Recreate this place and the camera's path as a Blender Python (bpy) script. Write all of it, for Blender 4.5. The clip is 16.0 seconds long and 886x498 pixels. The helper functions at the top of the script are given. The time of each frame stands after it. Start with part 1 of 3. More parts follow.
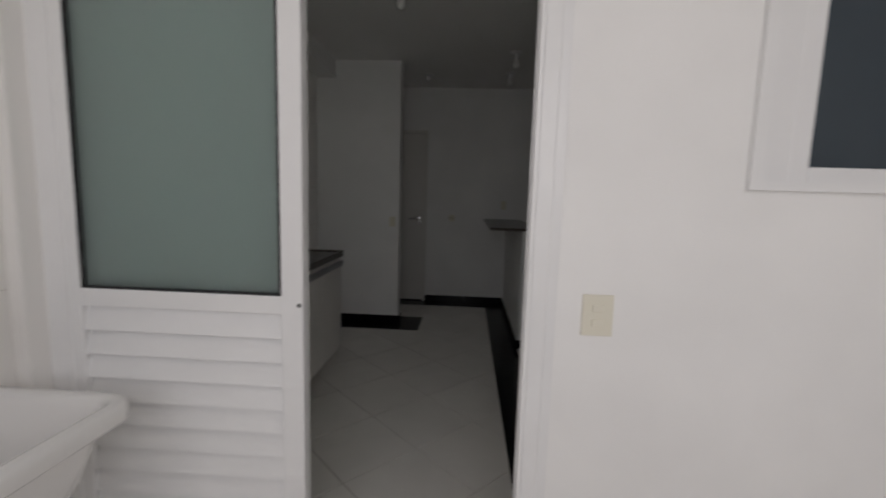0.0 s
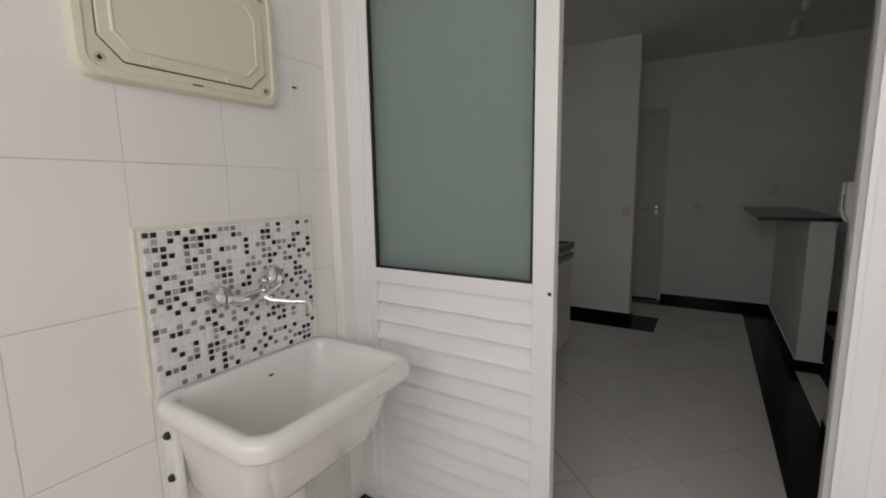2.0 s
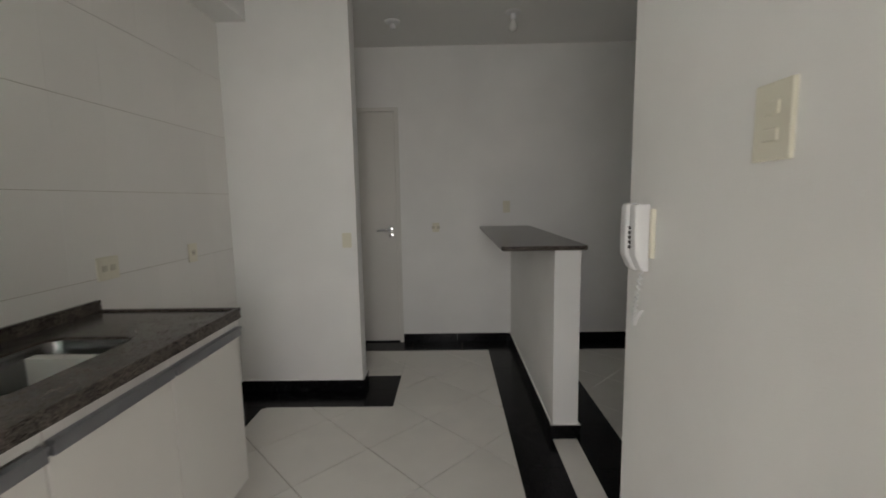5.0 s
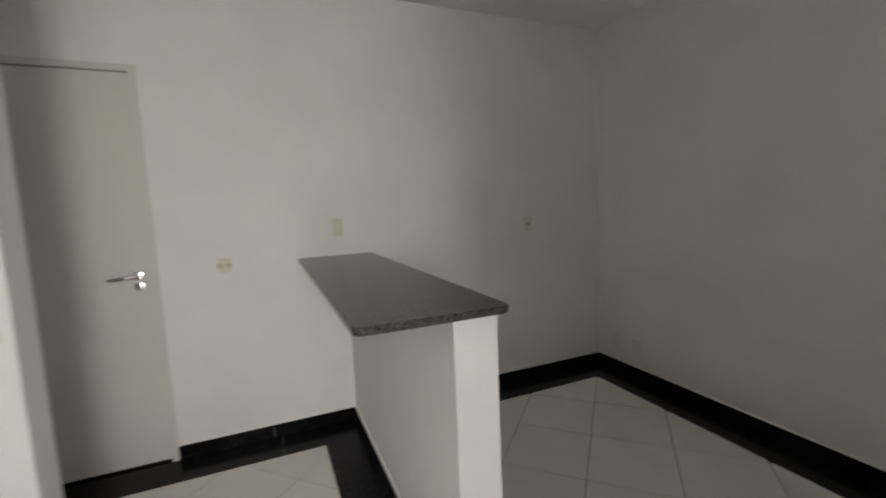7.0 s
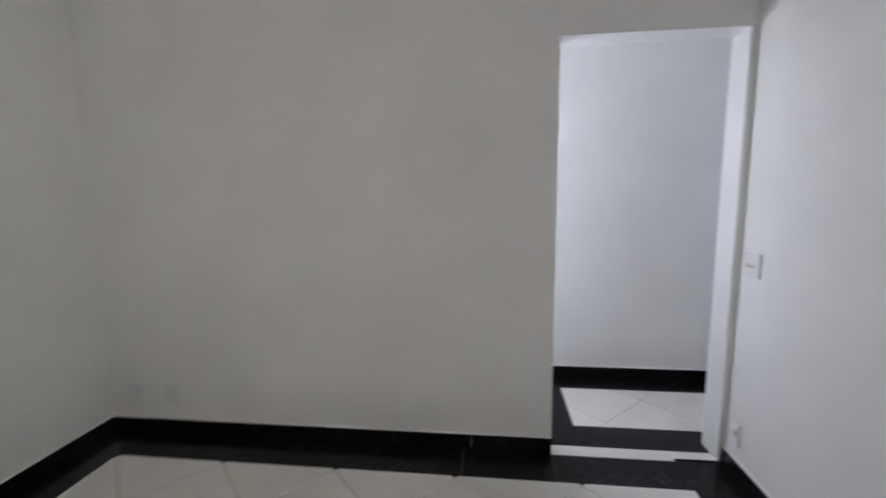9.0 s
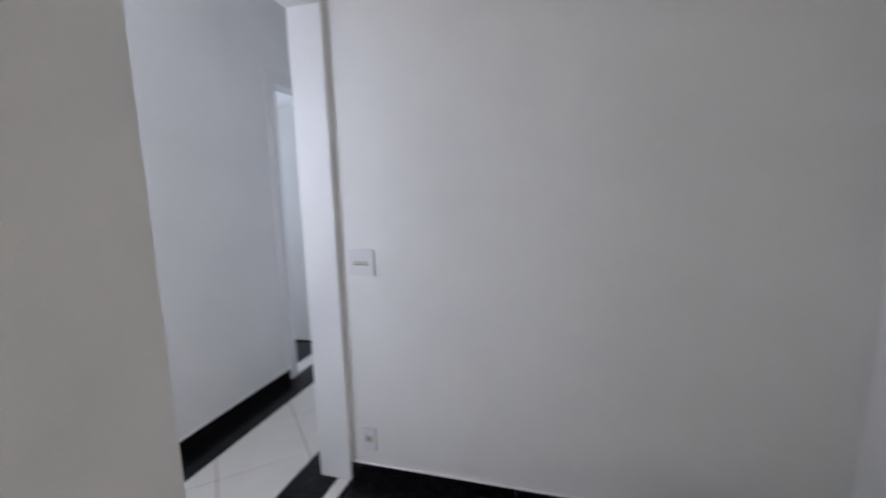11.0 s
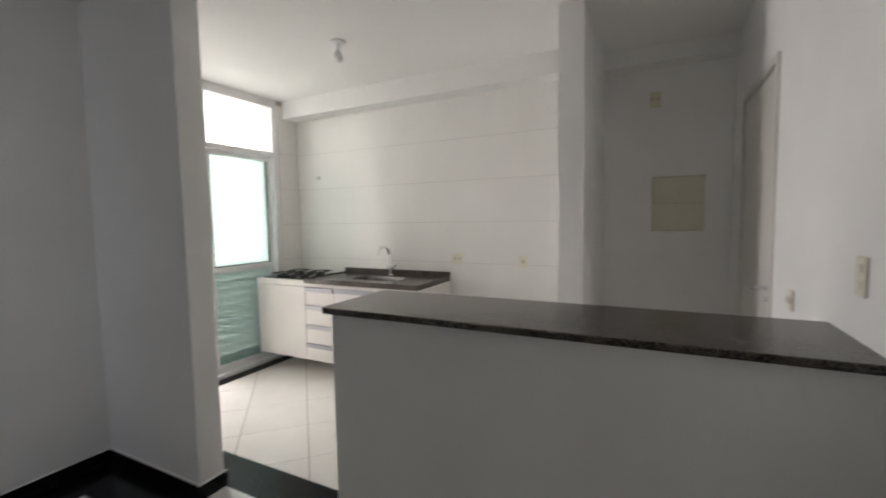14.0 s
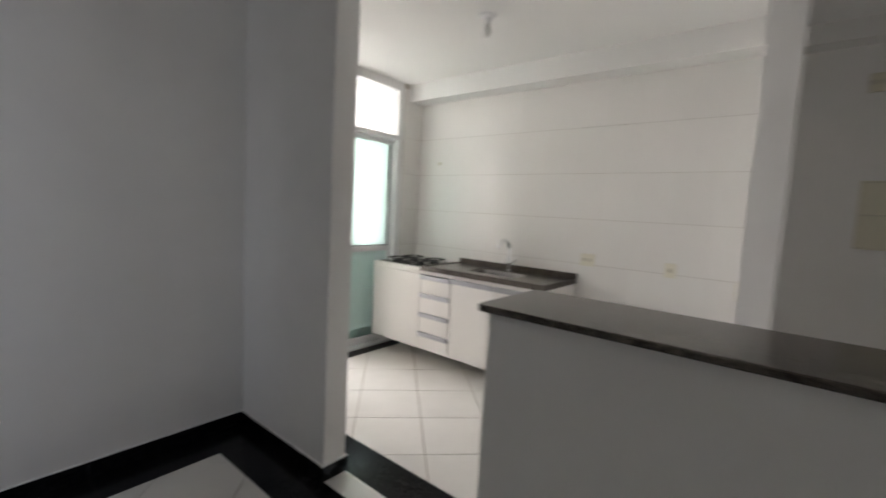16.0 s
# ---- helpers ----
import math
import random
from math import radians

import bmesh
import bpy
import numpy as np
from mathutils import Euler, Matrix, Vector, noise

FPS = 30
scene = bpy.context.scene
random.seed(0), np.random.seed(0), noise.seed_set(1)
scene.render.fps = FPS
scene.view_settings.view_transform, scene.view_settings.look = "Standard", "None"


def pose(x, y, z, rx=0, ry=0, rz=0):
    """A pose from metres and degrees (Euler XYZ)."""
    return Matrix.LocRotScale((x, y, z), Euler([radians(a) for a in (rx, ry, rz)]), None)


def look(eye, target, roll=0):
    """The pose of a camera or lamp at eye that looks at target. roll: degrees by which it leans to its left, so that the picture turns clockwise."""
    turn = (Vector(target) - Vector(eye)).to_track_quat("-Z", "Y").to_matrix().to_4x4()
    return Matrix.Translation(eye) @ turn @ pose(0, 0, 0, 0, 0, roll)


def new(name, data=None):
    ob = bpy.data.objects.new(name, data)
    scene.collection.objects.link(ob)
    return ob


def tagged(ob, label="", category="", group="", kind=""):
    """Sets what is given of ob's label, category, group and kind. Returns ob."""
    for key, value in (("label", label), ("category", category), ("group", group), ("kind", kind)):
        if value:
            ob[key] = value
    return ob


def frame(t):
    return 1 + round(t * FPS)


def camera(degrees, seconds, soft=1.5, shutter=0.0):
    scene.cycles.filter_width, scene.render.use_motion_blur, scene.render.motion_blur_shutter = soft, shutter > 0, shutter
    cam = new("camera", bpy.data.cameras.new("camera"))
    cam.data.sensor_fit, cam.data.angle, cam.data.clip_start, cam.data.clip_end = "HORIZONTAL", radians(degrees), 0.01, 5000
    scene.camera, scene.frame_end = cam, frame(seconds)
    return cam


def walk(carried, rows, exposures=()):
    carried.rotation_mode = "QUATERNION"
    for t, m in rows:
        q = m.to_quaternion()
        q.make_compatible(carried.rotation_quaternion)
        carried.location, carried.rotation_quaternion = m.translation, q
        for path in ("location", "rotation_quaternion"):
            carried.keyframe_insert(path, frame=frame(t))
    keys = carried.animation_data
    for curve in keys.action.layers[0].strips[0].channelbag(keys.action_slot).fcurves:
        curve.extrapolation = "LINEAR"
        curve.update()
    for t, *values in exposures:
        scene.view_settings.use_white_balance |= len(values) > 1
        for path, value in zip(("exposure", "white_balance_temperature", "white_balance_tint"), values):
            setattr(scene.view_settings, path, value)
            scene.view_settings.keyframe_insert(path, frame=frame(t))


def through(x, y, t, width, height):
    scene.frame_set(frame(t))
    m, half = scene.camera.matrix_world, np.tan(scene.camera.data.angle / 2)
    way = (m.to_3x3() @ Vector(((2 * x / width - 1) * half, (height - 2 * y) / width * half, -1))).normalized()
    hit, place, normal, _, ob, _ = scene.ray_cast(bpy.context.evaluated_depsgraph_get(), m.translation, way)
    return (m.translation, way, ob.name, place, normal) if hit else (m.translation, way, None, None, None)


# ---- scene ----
scene.cycles.max_bounces, scene.cycles.diffuse_bounces = 16, 10
cam = camera(92.5, 16.0, 1.8, 0.5)

PATH = [
    (0, (0.669, -1.231, 1.319), (0.558, 0.752, 1.081), 1.7),
    (0.5, (0.693, -1.271, 1.319), (0.19, 0.645, 1.042), 1.2),
    (1, (0.678, -1.281, 1.311), (-0.049, 0.563, 1.043), 0.2),
    (1.5, (0.628, -1.292, 1.306), (-0.365, 0.422, 1.028), -0.8),
    (2, (0.568, -1.247, 1.308), (-0.485, 0.43, 1.027), -0.9),
    (2.5, (0.513, -1.071, 1.326), (-0.092, 0.818, 1.074), -0.4),
    (3, (0.497, -0.842, 1.322), (0.391, 1.136, 1.052), -1.65),
    (3.5, (0.551, -0.549, 1.324), (0.490, 1.436, 1.100), -1.0),
    (6, (0.603, 0.839, 1.358), (0.657, 2.824, 1.116), -0.8),
    (6.5, (0.588, 1.175, 1.375), (1.021, 3.114, 1.153), -2.8),
    (7, (0.688, 1.43, 1.373), (1.458, 3.263, 1.158), -2.5),
    (7.5, (0.799, 1.646, 1.381), (1.972, 3.249, 1.153), -1.6),
    (8, (0.863, 1.827, 1.375), (2.483, 2.971, 1.107), -1.9),
    (8.5, (0.91, 1.879, 1.377), (2.758, 2.587, 1.086), -1.1),
    (11, (2.232, 2.35, 1.336), (2.795, 0.452, 1.053), -1.7),
    (11.5, (2.452, 2.74, 1.348), (2.162, 0.785, 1.038), 1.0),
    (11.7, (2.501, 2.847, 1.343), (2.068, 0.911, 1.09), 0.9),
    (12, (2.533, 3.034, 1.385), (1.92, 1.15, 1.112), 0.9),
    (12.5, (2.67, 3.273, 1.37), (1.674, 1.556, 1.129), -0.2),
    (13, (2.682, 3.453, 1.392), (1.401, 1.931, 1.184), -0.2),
    (13.5, (2.63, 3.569, 1.409), (1.055, 2.348, 1.244), -0.7),
    (14, (2.571, 3.629, 1.421), (0.791, 2.729, 1.278), -1.0),
    (14.5, (2.542, 3.648, 1.413), (0.667, 2.965, 1.279), -0.8),
    (15, (2.532, 3.608, 1.417), (0.626, 3.02, 1.275), -0.1),
    (15.5, (2.584, 3.508, 1.420), (0.777, 2.666, 1.276), 0.5),
    (16, (2.527, 3.252, 1.394), (0.972, 2.007, 1.214), 3.1),
]
EXPOSURES = [
    (0, -1.72, 6350, 14), (0.6, -1.45, 6350, 14), (1.5, -1.35, 6450, 13), (2.0, -1.40, 6550, 12), (2.5, -1.72, 6600, 10), (3.0, -1.90, 6600, 9), (3.5, -1.55, 6550, 8), (4.5, -0.1, 6600, 11), (6, 0.8, 6650, 12),
    (7, 1.3, 6650, 14), (7.5, 1.65, 6650, 15), (8.5, 2.2, 6350, 16), (11, 2.1, 6250, 17), (12, 2.0, 6200, 15), (12.5, 1.95, 6250, 15), (13, 1.72, 6350, 15), (14, 1.47, 6450, 15), (16, 1.36, 6450, 15),
]
walk(cam, [(t, look(eye, target, roll)) for t, eye, target, roll in PATH], EXPOSURES)

# ---------------- world, sun, large lights ----------------
world = bpy.data.worlds.new("sky")
scene.world = world
world.use_nodes = True
wn = world.node_tree.nodes
sky = wn.new("ShaderNodeTexSky")
sky.sky_type = "NISHITA"
sky.sun_disc = False
sky.sun_elevation, sky.sun_rotation = radians(50), radians(200)
wn["Background"].inputs["Strength"].default_value = 0.10
world.node_tree.links.new(sky.outputs["Color"], wn["Background"].inputs["Color"])


def window_light(name, m, sx, sy, power, colour):
    """Area lamp in place of window daylight; m looks into the room."""
    d = bpy.data.lights.new(name, "AREA")
    d.shape, d.size, d.size_y, d.energy, d.color = "RECTANGLE", sx, sy, power, colour
    ob = new(name, d)
    ob.matrix_world = m
    return ob


window_light("laundry_daylight", look((0.72, -2.52, 1.75), (0.72, 0.0, 1.40)), 2.4, 1.3, 66, (1.0, 0.96, 0.93))
# the two rooms have no window built; these unseen lamps light them
window_light("bathroom_daylight", look((6.0, 0.1, 1.6), (4.0, -0.1, 1.0)), 1.0, 1.1, 4, (0.74, 0.85, 1.0))
window_light("bedroom_daylight", look((6.0, -1.9, 1.5), (4.0, -1.7, 1.0)), 1.2, 1.2, 4, (0.74, 0.85, 1.0))
# added lamp in an unseen hall window, to brighten the dining room
window_light("unseen_hall_daylight", look((4.16, 1.93, 1.5), (3.0, 1.93, 1.4)), 0.5, 1.15, 3.0, (0.84, 0.90, 1.0))

# ---------------- materials ----------------


def mat(name, colour, rough=0.5, metal=0.0, vary=0.06, scale=6.0, grain=120.0, bump=0.03, piece=0.0, island=False, coat=0.0):
    """A plain material with variation at two scales; piece: brightness change from piece to piece."""
    m = bpy.data.materials.new(name)
    m.use_nodes = True
    n, k = m.node_tree.nodes, m.node_tree.links.new
    b = n["Principled BSDF"]
    b.inputs["Roughness"].default_value, b.inputs["Metallic"].default_value = rough, metal
    b.inputs["Coat Weight"].default_value = coat
    co = n.new("ShaderNodeTexCoord")
    big = n.new("ShaderNodeTexNoise")
    big.inputs["Scale"].default_value, big.inputs["Detail"].default_value = scale, 5
    fine = n.new("ShaderNodeTexNoise")
    fine.inputs["Scale"].default_value, fine.inputs["Detail"].default_value = grain, 3
    k(co.outputs["Object"], big.inputs["Vector"])
    k(co.outputs["Object"], fine.inputs["Vector"])
    mr = n.new("ShaderNodeMapRange")
    mr.inputs["To Min"].default_value, mr.inputs["To Max"].default_value = 1 - vary, 1 + vary
    mr.inputs["From Min"].default_value, mr.inputs["From Max"].default_value = 0.3, 0.7
    k(big.outputs["Fac"], mr.inputs["Value"])
    value = mr.outputs["Result"]
    if piece:
        src = n.new("ShaderNodeNewGeometry").outputs["Random Per Island"] if island else n.new("ShaderNodeObjectInfo").outputs["Random"]
        pr = n.new("ShaderNodeMapRange")
        pr.inputs["To Min"].default_value, pr.inputs["To Max"].default_value = 1 - piece, 1 + piece
        k(src, pr.inputs["Value"])
        mu = n.new("ShaderNodeMath")
        mu.operation = "MULTIPLY"
        k(value, mu.inputs[0])
        k(pr.outputs["Result"], mu.inputs[1])
        value = mu.outputs["Value"]
    mix = n.new("ShaderNodeVectorMath")
    mix.operation = "SCALE"
    mix.inputs[0].default_value = colour
    k(value, mix.inputs["Scale"])
    k(mix.outputs["Vector"], b.inputs["Base Color"])
    ro = n.new("ShaderNodeMapRange")
    ro.inputs["To Min"].default_value, ro.inputs["To Max"].default_value = max(0.02, rough * 0.8), min(1, rough * 1.2)
    k(big.outputs["Fac"], ro.inputs["Value"])
    k(ro.outputs["Result"], b.inputs["Roughness"])
    bp = n.new("ShaderNodeBump")
    bp.inputs["Strength"].default_value, bp.inputs["Distance"].default_value = bump, 0.01
    k(fine.outputs["Fac"], bp.inputs["Height"])
    k(bp.outputs["Normal"], b.inputs["Normal"])
    return m


def granite(name, dark, mid, light, cells=160.0, rough=0.16, veins=0.0, spec=0.5, clouds=46.0):
    """Polished granite: speckles of three tones, and thin pale veins where asked."""
    m = bpy.data.materials.new(name)
    m.use_nodes = True
    n, k = m.node_tree.nodes, m.node_tree.links.new
    b = n["Principled BSDF"]
    b.inputs["Roughness"].default_value = rough
    b.inputs["Specular IOR Level"].default_value = spec
    geo = n.new("ShaderNodeNewGeometry")
    vo = n.new("ShaderNodeTexVoronoi")
    vo.inputs["Scale"].default_value = cells
    no = n.new("ShaderNodeTexNoise")
    no.inputs["Scale"].default_value, no.inputs["Detail"].default_value = clouds, 8
    k(geo.outputs["Position"], vo.inputs["Vector"])
    k(geo.outputs["Position"], no.inputs["Vector"])
    add = n.new("ShaderNodeMix")
    add.inputs["Factor"].default_value = 0.55
    k(vo.outputs["Color"], add.inputs["A"])
    sep = n.new("ShaderNodeSeparateColor")
    k(vo.outputs["Color"], sep.inputs["Color"])
    k(sep.outputs["Red"], add.inputs["A"])
    k(no.outputs["Fac"], add.inputs["B"])
    r = n.new("ShaderNodeValToRGB")
    e = r.color_ramp.elements
    e[0].position, e[0].color = 0.34, (*dark, 1)
    e[1].position, e[1].color = 0.72, (*light, 1)
    e.new(0.52).color = (*mid, 1)
    k(add.outputs["Result"], r.inputs["Fac"])
    col = r.outputs["Color"]
    if veins:
        ve = n.new("ShaderNodeTexNoise")
        ve.inputs["Scale"].default_value, ve.inputs["Detail"].default_value, ve.inputs["Distortion"].default_value = 5, 4, 1.5
        k(geo.outputs["Position"], ve.inputs["Vector"])
        vr = n.new("ShaderNodeValToRGB")
        q = vr.color_ramp.elements
        q[0].position, q[0].color = 0.495, (0, 0, 0, 1)
        q[1].position, q[1].color = 0.505, (0, 0, 0, 1)
        q.new(0.5).color = (veins, veins, veins, 1)
        k(ve.outputs["Fac"], vr.inputs["Fac"])
        mx = n.new("ShaderNodeMix")
        mx.data_type = "RGBA"
        mx.blend_type = "ADD"
        mx.inputs["Factor"].default_value = 1
        k(col, mx.inputs["A"])
        k(vr.outputs["Color"], mx.inputs["B"])
        col = mx.outputs["Result"]
    k(col, b.inputs["Base Color"])
    return m


def frosted(name, colour, rough, back, through):
    """Etched glass: part clear rough transmission, part scattered through, part scattered back."""
    m = bpy.data.materials.new(name)
    m.use_nodes = True
    n, k = m.node_tree.nodes, m.node_tree.links.new
    b = n["Principled BSDF"]
    b.inputs["Base Color"].default_value = (*colour, 1)
    b.inputs["Transmission Weight"].default_value = 1
    b.inputs["IOR"].default_value = 1.45
    no = n.new("ShaderNodeTexNoise")
    no.inputs["Scale"].default_value = 30
    mr = n.new("ShaderNodeMapRange")
    mr.inputs["To Min"].default_value, mr.inputs["To Max"].default_value = rough * 0.9, rough * 1.1
    k(no.outputs["Fac"], mr.inputs["Value"])
    k(mr.outputs["Result"], b.inputs["Roughness"])
    last = b.outputs["BSDF"]
    for kind, share in (("ShaderNodeBsdfTranslucent", through), ("ShaderNodeBsdfDiffuse", back)):
        d = n.new(kind)
        d.inputs["Color"].default_value = (*colour, 1)
        mx = n.new("ShaderNodeMixShader")
        mx.inputs["Fac"].default_value = share
        k(last, mx.inputs[1])
        k(d.outputs["BSDF"], mx.inputs[2])
        last = mx.outputs["Shader"]
    k(last, n["Material Output"].inputs["Surface"])
    return m


PAINT = mat("wall_paint", (0.85, 0.845, 0.835), 0.75, vary=0.035, scale=2.2, grain=220, bump=0.14)
CEILING = mat("ceiling_paint", (0.83, 0.825, 0.81), 0.85, vary=0.02, scale=1.2, grain=200, bump=0.08)
WALLTILE = mat("glazed_wall_tile", (0.82, 0.805, 0.78), 0.22, vary=0.012, scale=3, grain=25, bump=0.02, piece=0.012)
GROUT = mat("grout", (0.50, 0.46, 0.41), 0.9, vary=0.12, scale=9, grain=300, bump=0.1)
PALEGROUT = mat("pale_grout", (0.68, 0.65, 0.60), 0.9, vary=0.10, scale=9, grain=300, bump=0.1)
FLOORTILE = mat("floor_tile", (0.75, 0.73, 0.69), 0.16, vary=0.03, scale=5, grain=40, bump=0.01, piece=0.02)
FLOORGROUT = mat("floor_grout", (0.29, 0.24, 0.19), 0.9, vary=0.15, scale=8, grain=300, bump=0.1)
BLACK = granite("black_granite", (0.004, 0.004, 0.005), (0.006, 0.006, 0.007), (0.013, 0.013, 0.014), 220, 0.2, 0.03, 0.16)
BROWN = granite("brown_granite", (0.020, 0.016, 0.014), (0.085, 0.072, 0.063), (0.14, 0.12, 0.104), 250, 0.2, 0.0, 0.35, 17.0)
WHITE_AL = mat("white_aluminium", (0.80, 0.80, 0.80), 0.35, vary=0.02, scale=5, grain=300, bump=0.02)
LAMINATE = mat("white_laminate", (0.74, 0.725, 0.69), 0.35, vary=0.02, scale=3, grain=150, bump=0.02)
GREY_AL = mat("brushed_aluminium", (0.36, 0.365, 0.39), 0.4, 0.8, vary=0.05, scale=12, grain=400, bump=0.03)
CHROME = mat("chrome", (0.82, 0.82, 0.83), 0.08, 1.0, vary=0.02, scale=9, grain=60, bump=0.0)
STEEL = mat("stainless_steel", (0.22, 0.22, 0.22), 0.25, 1.0, vary=0.06, scale=20, grain=400, bump=0.02)
CERAMIC = mat("white_ceramic", (0.79, 0.78, 0.76), 0.12, vary=0.015, scale=3, grain=40, bump=0.01, coat=0.3)
CREAM = mat("cream_plastic", (0.70, 0.67, 0.55), 0.38, vary=0.03, scale=4, grain=90, bump=0.03)
CREAM_DARK = mat("yellowed_plastic", (0.56, 0.53, 0.44), 0.45, vary=0.08, scale=20, grain=90, bump=0.03)
IVORY = mat("ivory_plastic", (0.74, 0.71, 0.60), 0.4, vary=0.02, scale=6, grain=100, bump=0.02)
WHITE_PL = mat("white_plastic", (0.78, 0.78, 0.79), 0.35, vary=0.02, scale=6, grain=100, bump=0.02)
DARK = mat("dark_plastic", (0.015, 0.015, 0.017), 0.45, vary=0.1, scale=20, grain=200, bump=0.03)
IRON = mat("black_enamel", (0.012, 0.012, 0.013), 0.3, vary=0.1, scale=20, grain=200, bump=0.03)
HOBGLASS = mat("black_hob_glass", (0.012, 0.012, 0.014), 0.06, vary=0.05, scale=10, grain=60, bump=0.0)
DOORPAINT = mat("door_paint", (0.70, 0.685, 0.65), 0.5, vary=0.02, scale=2, grain=150, bump=0.04)
FROST = frosted("frosted_green_glass", (0.79, 0.88, 0.86), 0.6, 0.075, 0.35)
FROST_LOW = frosted("ribbed_green_glass", (0.70, 0.87, 0.83), 0.38, 0.05, 0.15)
CLEARFROST = frosted("frosted_clear_glass", (0.90, 0.93, 0.92), 0.55, 0.06, 0.35)
DARKGLASS = mat("dark_window_glass", (0.03, 0.045, 0.058), 0.08, vary=0.05, scale=4, grain=40, bump=0.0)
BULB = mat("bulb_glass", (0.80, 0.80, 0.78), 0.15, vary=0.02, scale=10, grain=50, bump=0.0)
MOSAIC = [
    mat("white_mosaic", (0.76, 0.76, 0.77), 0.12, piece=0.04, island=True),
    mat("black_mosaic", (0.010, 0.010, 0.012), 0.12, piece=0.3, island=True),
    mat("grey_mosaic", (0.30, 0.285, 0.32), 0.14, piece=0.25, island=True),
]

# ---------------- helpers ----------------


def box(bm, x0, x1, y0, y1, z0, z1, r=0.0, seg=2):
    """Adds a box, with rounded edges where r is given."""
    vs = [bm.verts.new(c) for c in ((x0, y0, z0), (x1, y0, z0), (x1, y1, z0), (x0, y1, z0), (x0, y0, z1), (x1, y0, z1), (x1, y1, z1), (x0, y1, z1))]
    fs = [bm.faces.new([vs[i] for i in f]) for f in ((3, 2, 1, 0), (4, 5, 6, 7), (0, 1, 5, 4), (1, 2, 6, 5), (2, 3, 7, 6), (3, 0, 4, 7))]
    if r:
        es = {e for f in fs for e in f.edges}
        bmesh.ops.bevel(bm, geom=list(es), offset=r, segments=seg, affect="EDGES", profile=0.5)
    return bm


def bbox(*a, **k):
    return box(bmesh.new(), *a, **k)


def ring(cx, cy, z, w, d, r, n=6):
    """Points of a rounded rectangle round (cx, cy) at height z."""
    out = []
    r = min(r, w / 2 - 1e-4, d / 2 - 1e-4)
    for i, (sx, sy) in enumerate(((1, 1), (-1, 1), (-1, -1), (1, -1))):
        for j in range(n + 1):
            a = math.pi / 2 * (i + j / n)
            out.append((cx + sx * (w / 2 - r) + r * math.cos(a), cy + sy * (d / 2 - r) + r * math.sin(a), z))
    return out


def loft(bm, rings, cap0=True, cap1=True):
    """Joins rings of equal count by faces."""
    rows = [[bm.verts.new(c) for c in q] for q in rings]
    n = len(rows[0])
    for a, b in zip(rows, rows[1:]):
        for i in range(n):
            bm.faces.new((a[i], a[(i + 1) % n], b[(i + 1) % n], b[i]))
    if cap0:
        bm.faces.new(rows[0][::-1])
    if cap1:
        bm.faces.new(rows[-1])
    return bm


def turned(bm, profile, n=20, m=None):
    """A turned shape from (radius, height) pairs about z, moved by m."""
    q = [[(r * math.cos(2 * math.pi * i / n), r * math.sin(2 * math.pi * i / n), z) for i in range(n)] for r, z in profile]
    if m is not None:
        q = [[tuple(m @ Vector(c)) for c in p] for p in q]
    return loft(bm, q)


def tube(bm, pts, r, n=10):
    """A round tube along points; r is one radius or one for each point."""
    pts = [Vector(p) for p in pts]
    rs = r if isinstance(r, (list, tuple)) else [r] * len(pts)
    rings, side = [], None
    for i, p in enumerate(pts):
        d = (pts[min(i + 1, len(pts) - 1)] - pts[max(i - 1, 0)]).normalized()
        if side is None:
            side = d.orthogonal().normalized()
        side = (side - d * side.dot(d)).normalized()
        up = d.cross(side)
        rings.append([tuple(p + rs[i] * (math.cos(2 * math.pi * j / n) * side + math.sin(2 * math.pi * j / n) * up)) for j in range(n)])
    return loft(bm, rings)


def link_mesh(name, bm, material, smooth=False):
    bmesh.ops.recalc_face_normals(bm, faces=bm.faces)
    me = bpy.data.meshes.new(name)
    bm.to_mesh(me)
    bm.free()
    for m in material if isinstance(material, list) else [material]:
        me.materials.append(m)
    if smooth:
        for p in me.polygons:
            p.use_smooth = True
        me.set_sharp_from_angle(angle=radians(40))
    return new(name, me)


def part(name, bm, material, parent, label="", smooth=False):
    ob = link_mesh(name, bm, material, smooth)
    ob.parent = parent
    return tagged(ob, label)


def structure(name, bm, material, label, category="wall"):
    return tagged(link_mesh(name, bm, material), label, category, kind="structure")


def thing(name, m, label, category, group=""):
    """An Empty at a thing's base; its parts are built round (0, 0, 0)."""
    ob = new(name)
    ob.empty_display_size = 0.05
    ob.matrix_world = m
    return tagged(ob, label, category, group)


FACING = {"+x": 90, "-x": -90, "-y": 0, "+y": 180}


def on_wall(x, y, z, side):
    """Pose on a wall that faces side: local -y comes out of the wall, x runs along it."""
    return pose(x, y, z, 0, 0, FACING[side])


# ---------------- plan, in metres ----------------
XL, XNIB, YF, XR, XR2 = -0.882, -0.033, 4.110, 1.15, 1.283
XB, XRR, XH, Y2, YE = 1.318, 3.193, 4.15, 0.715, 1.56
YN0, YN1, XE, ZC = 3.095, 3.24, -1.14, 2.65
XA, YBACK, XLR = -0.67, -2.6, 2.6
YB0, BW, HB = 2.48, 0.24, 0.08
OPY0, OPY1, OPZ = 0.745, 1.570, 2.09
YHN = 2.30

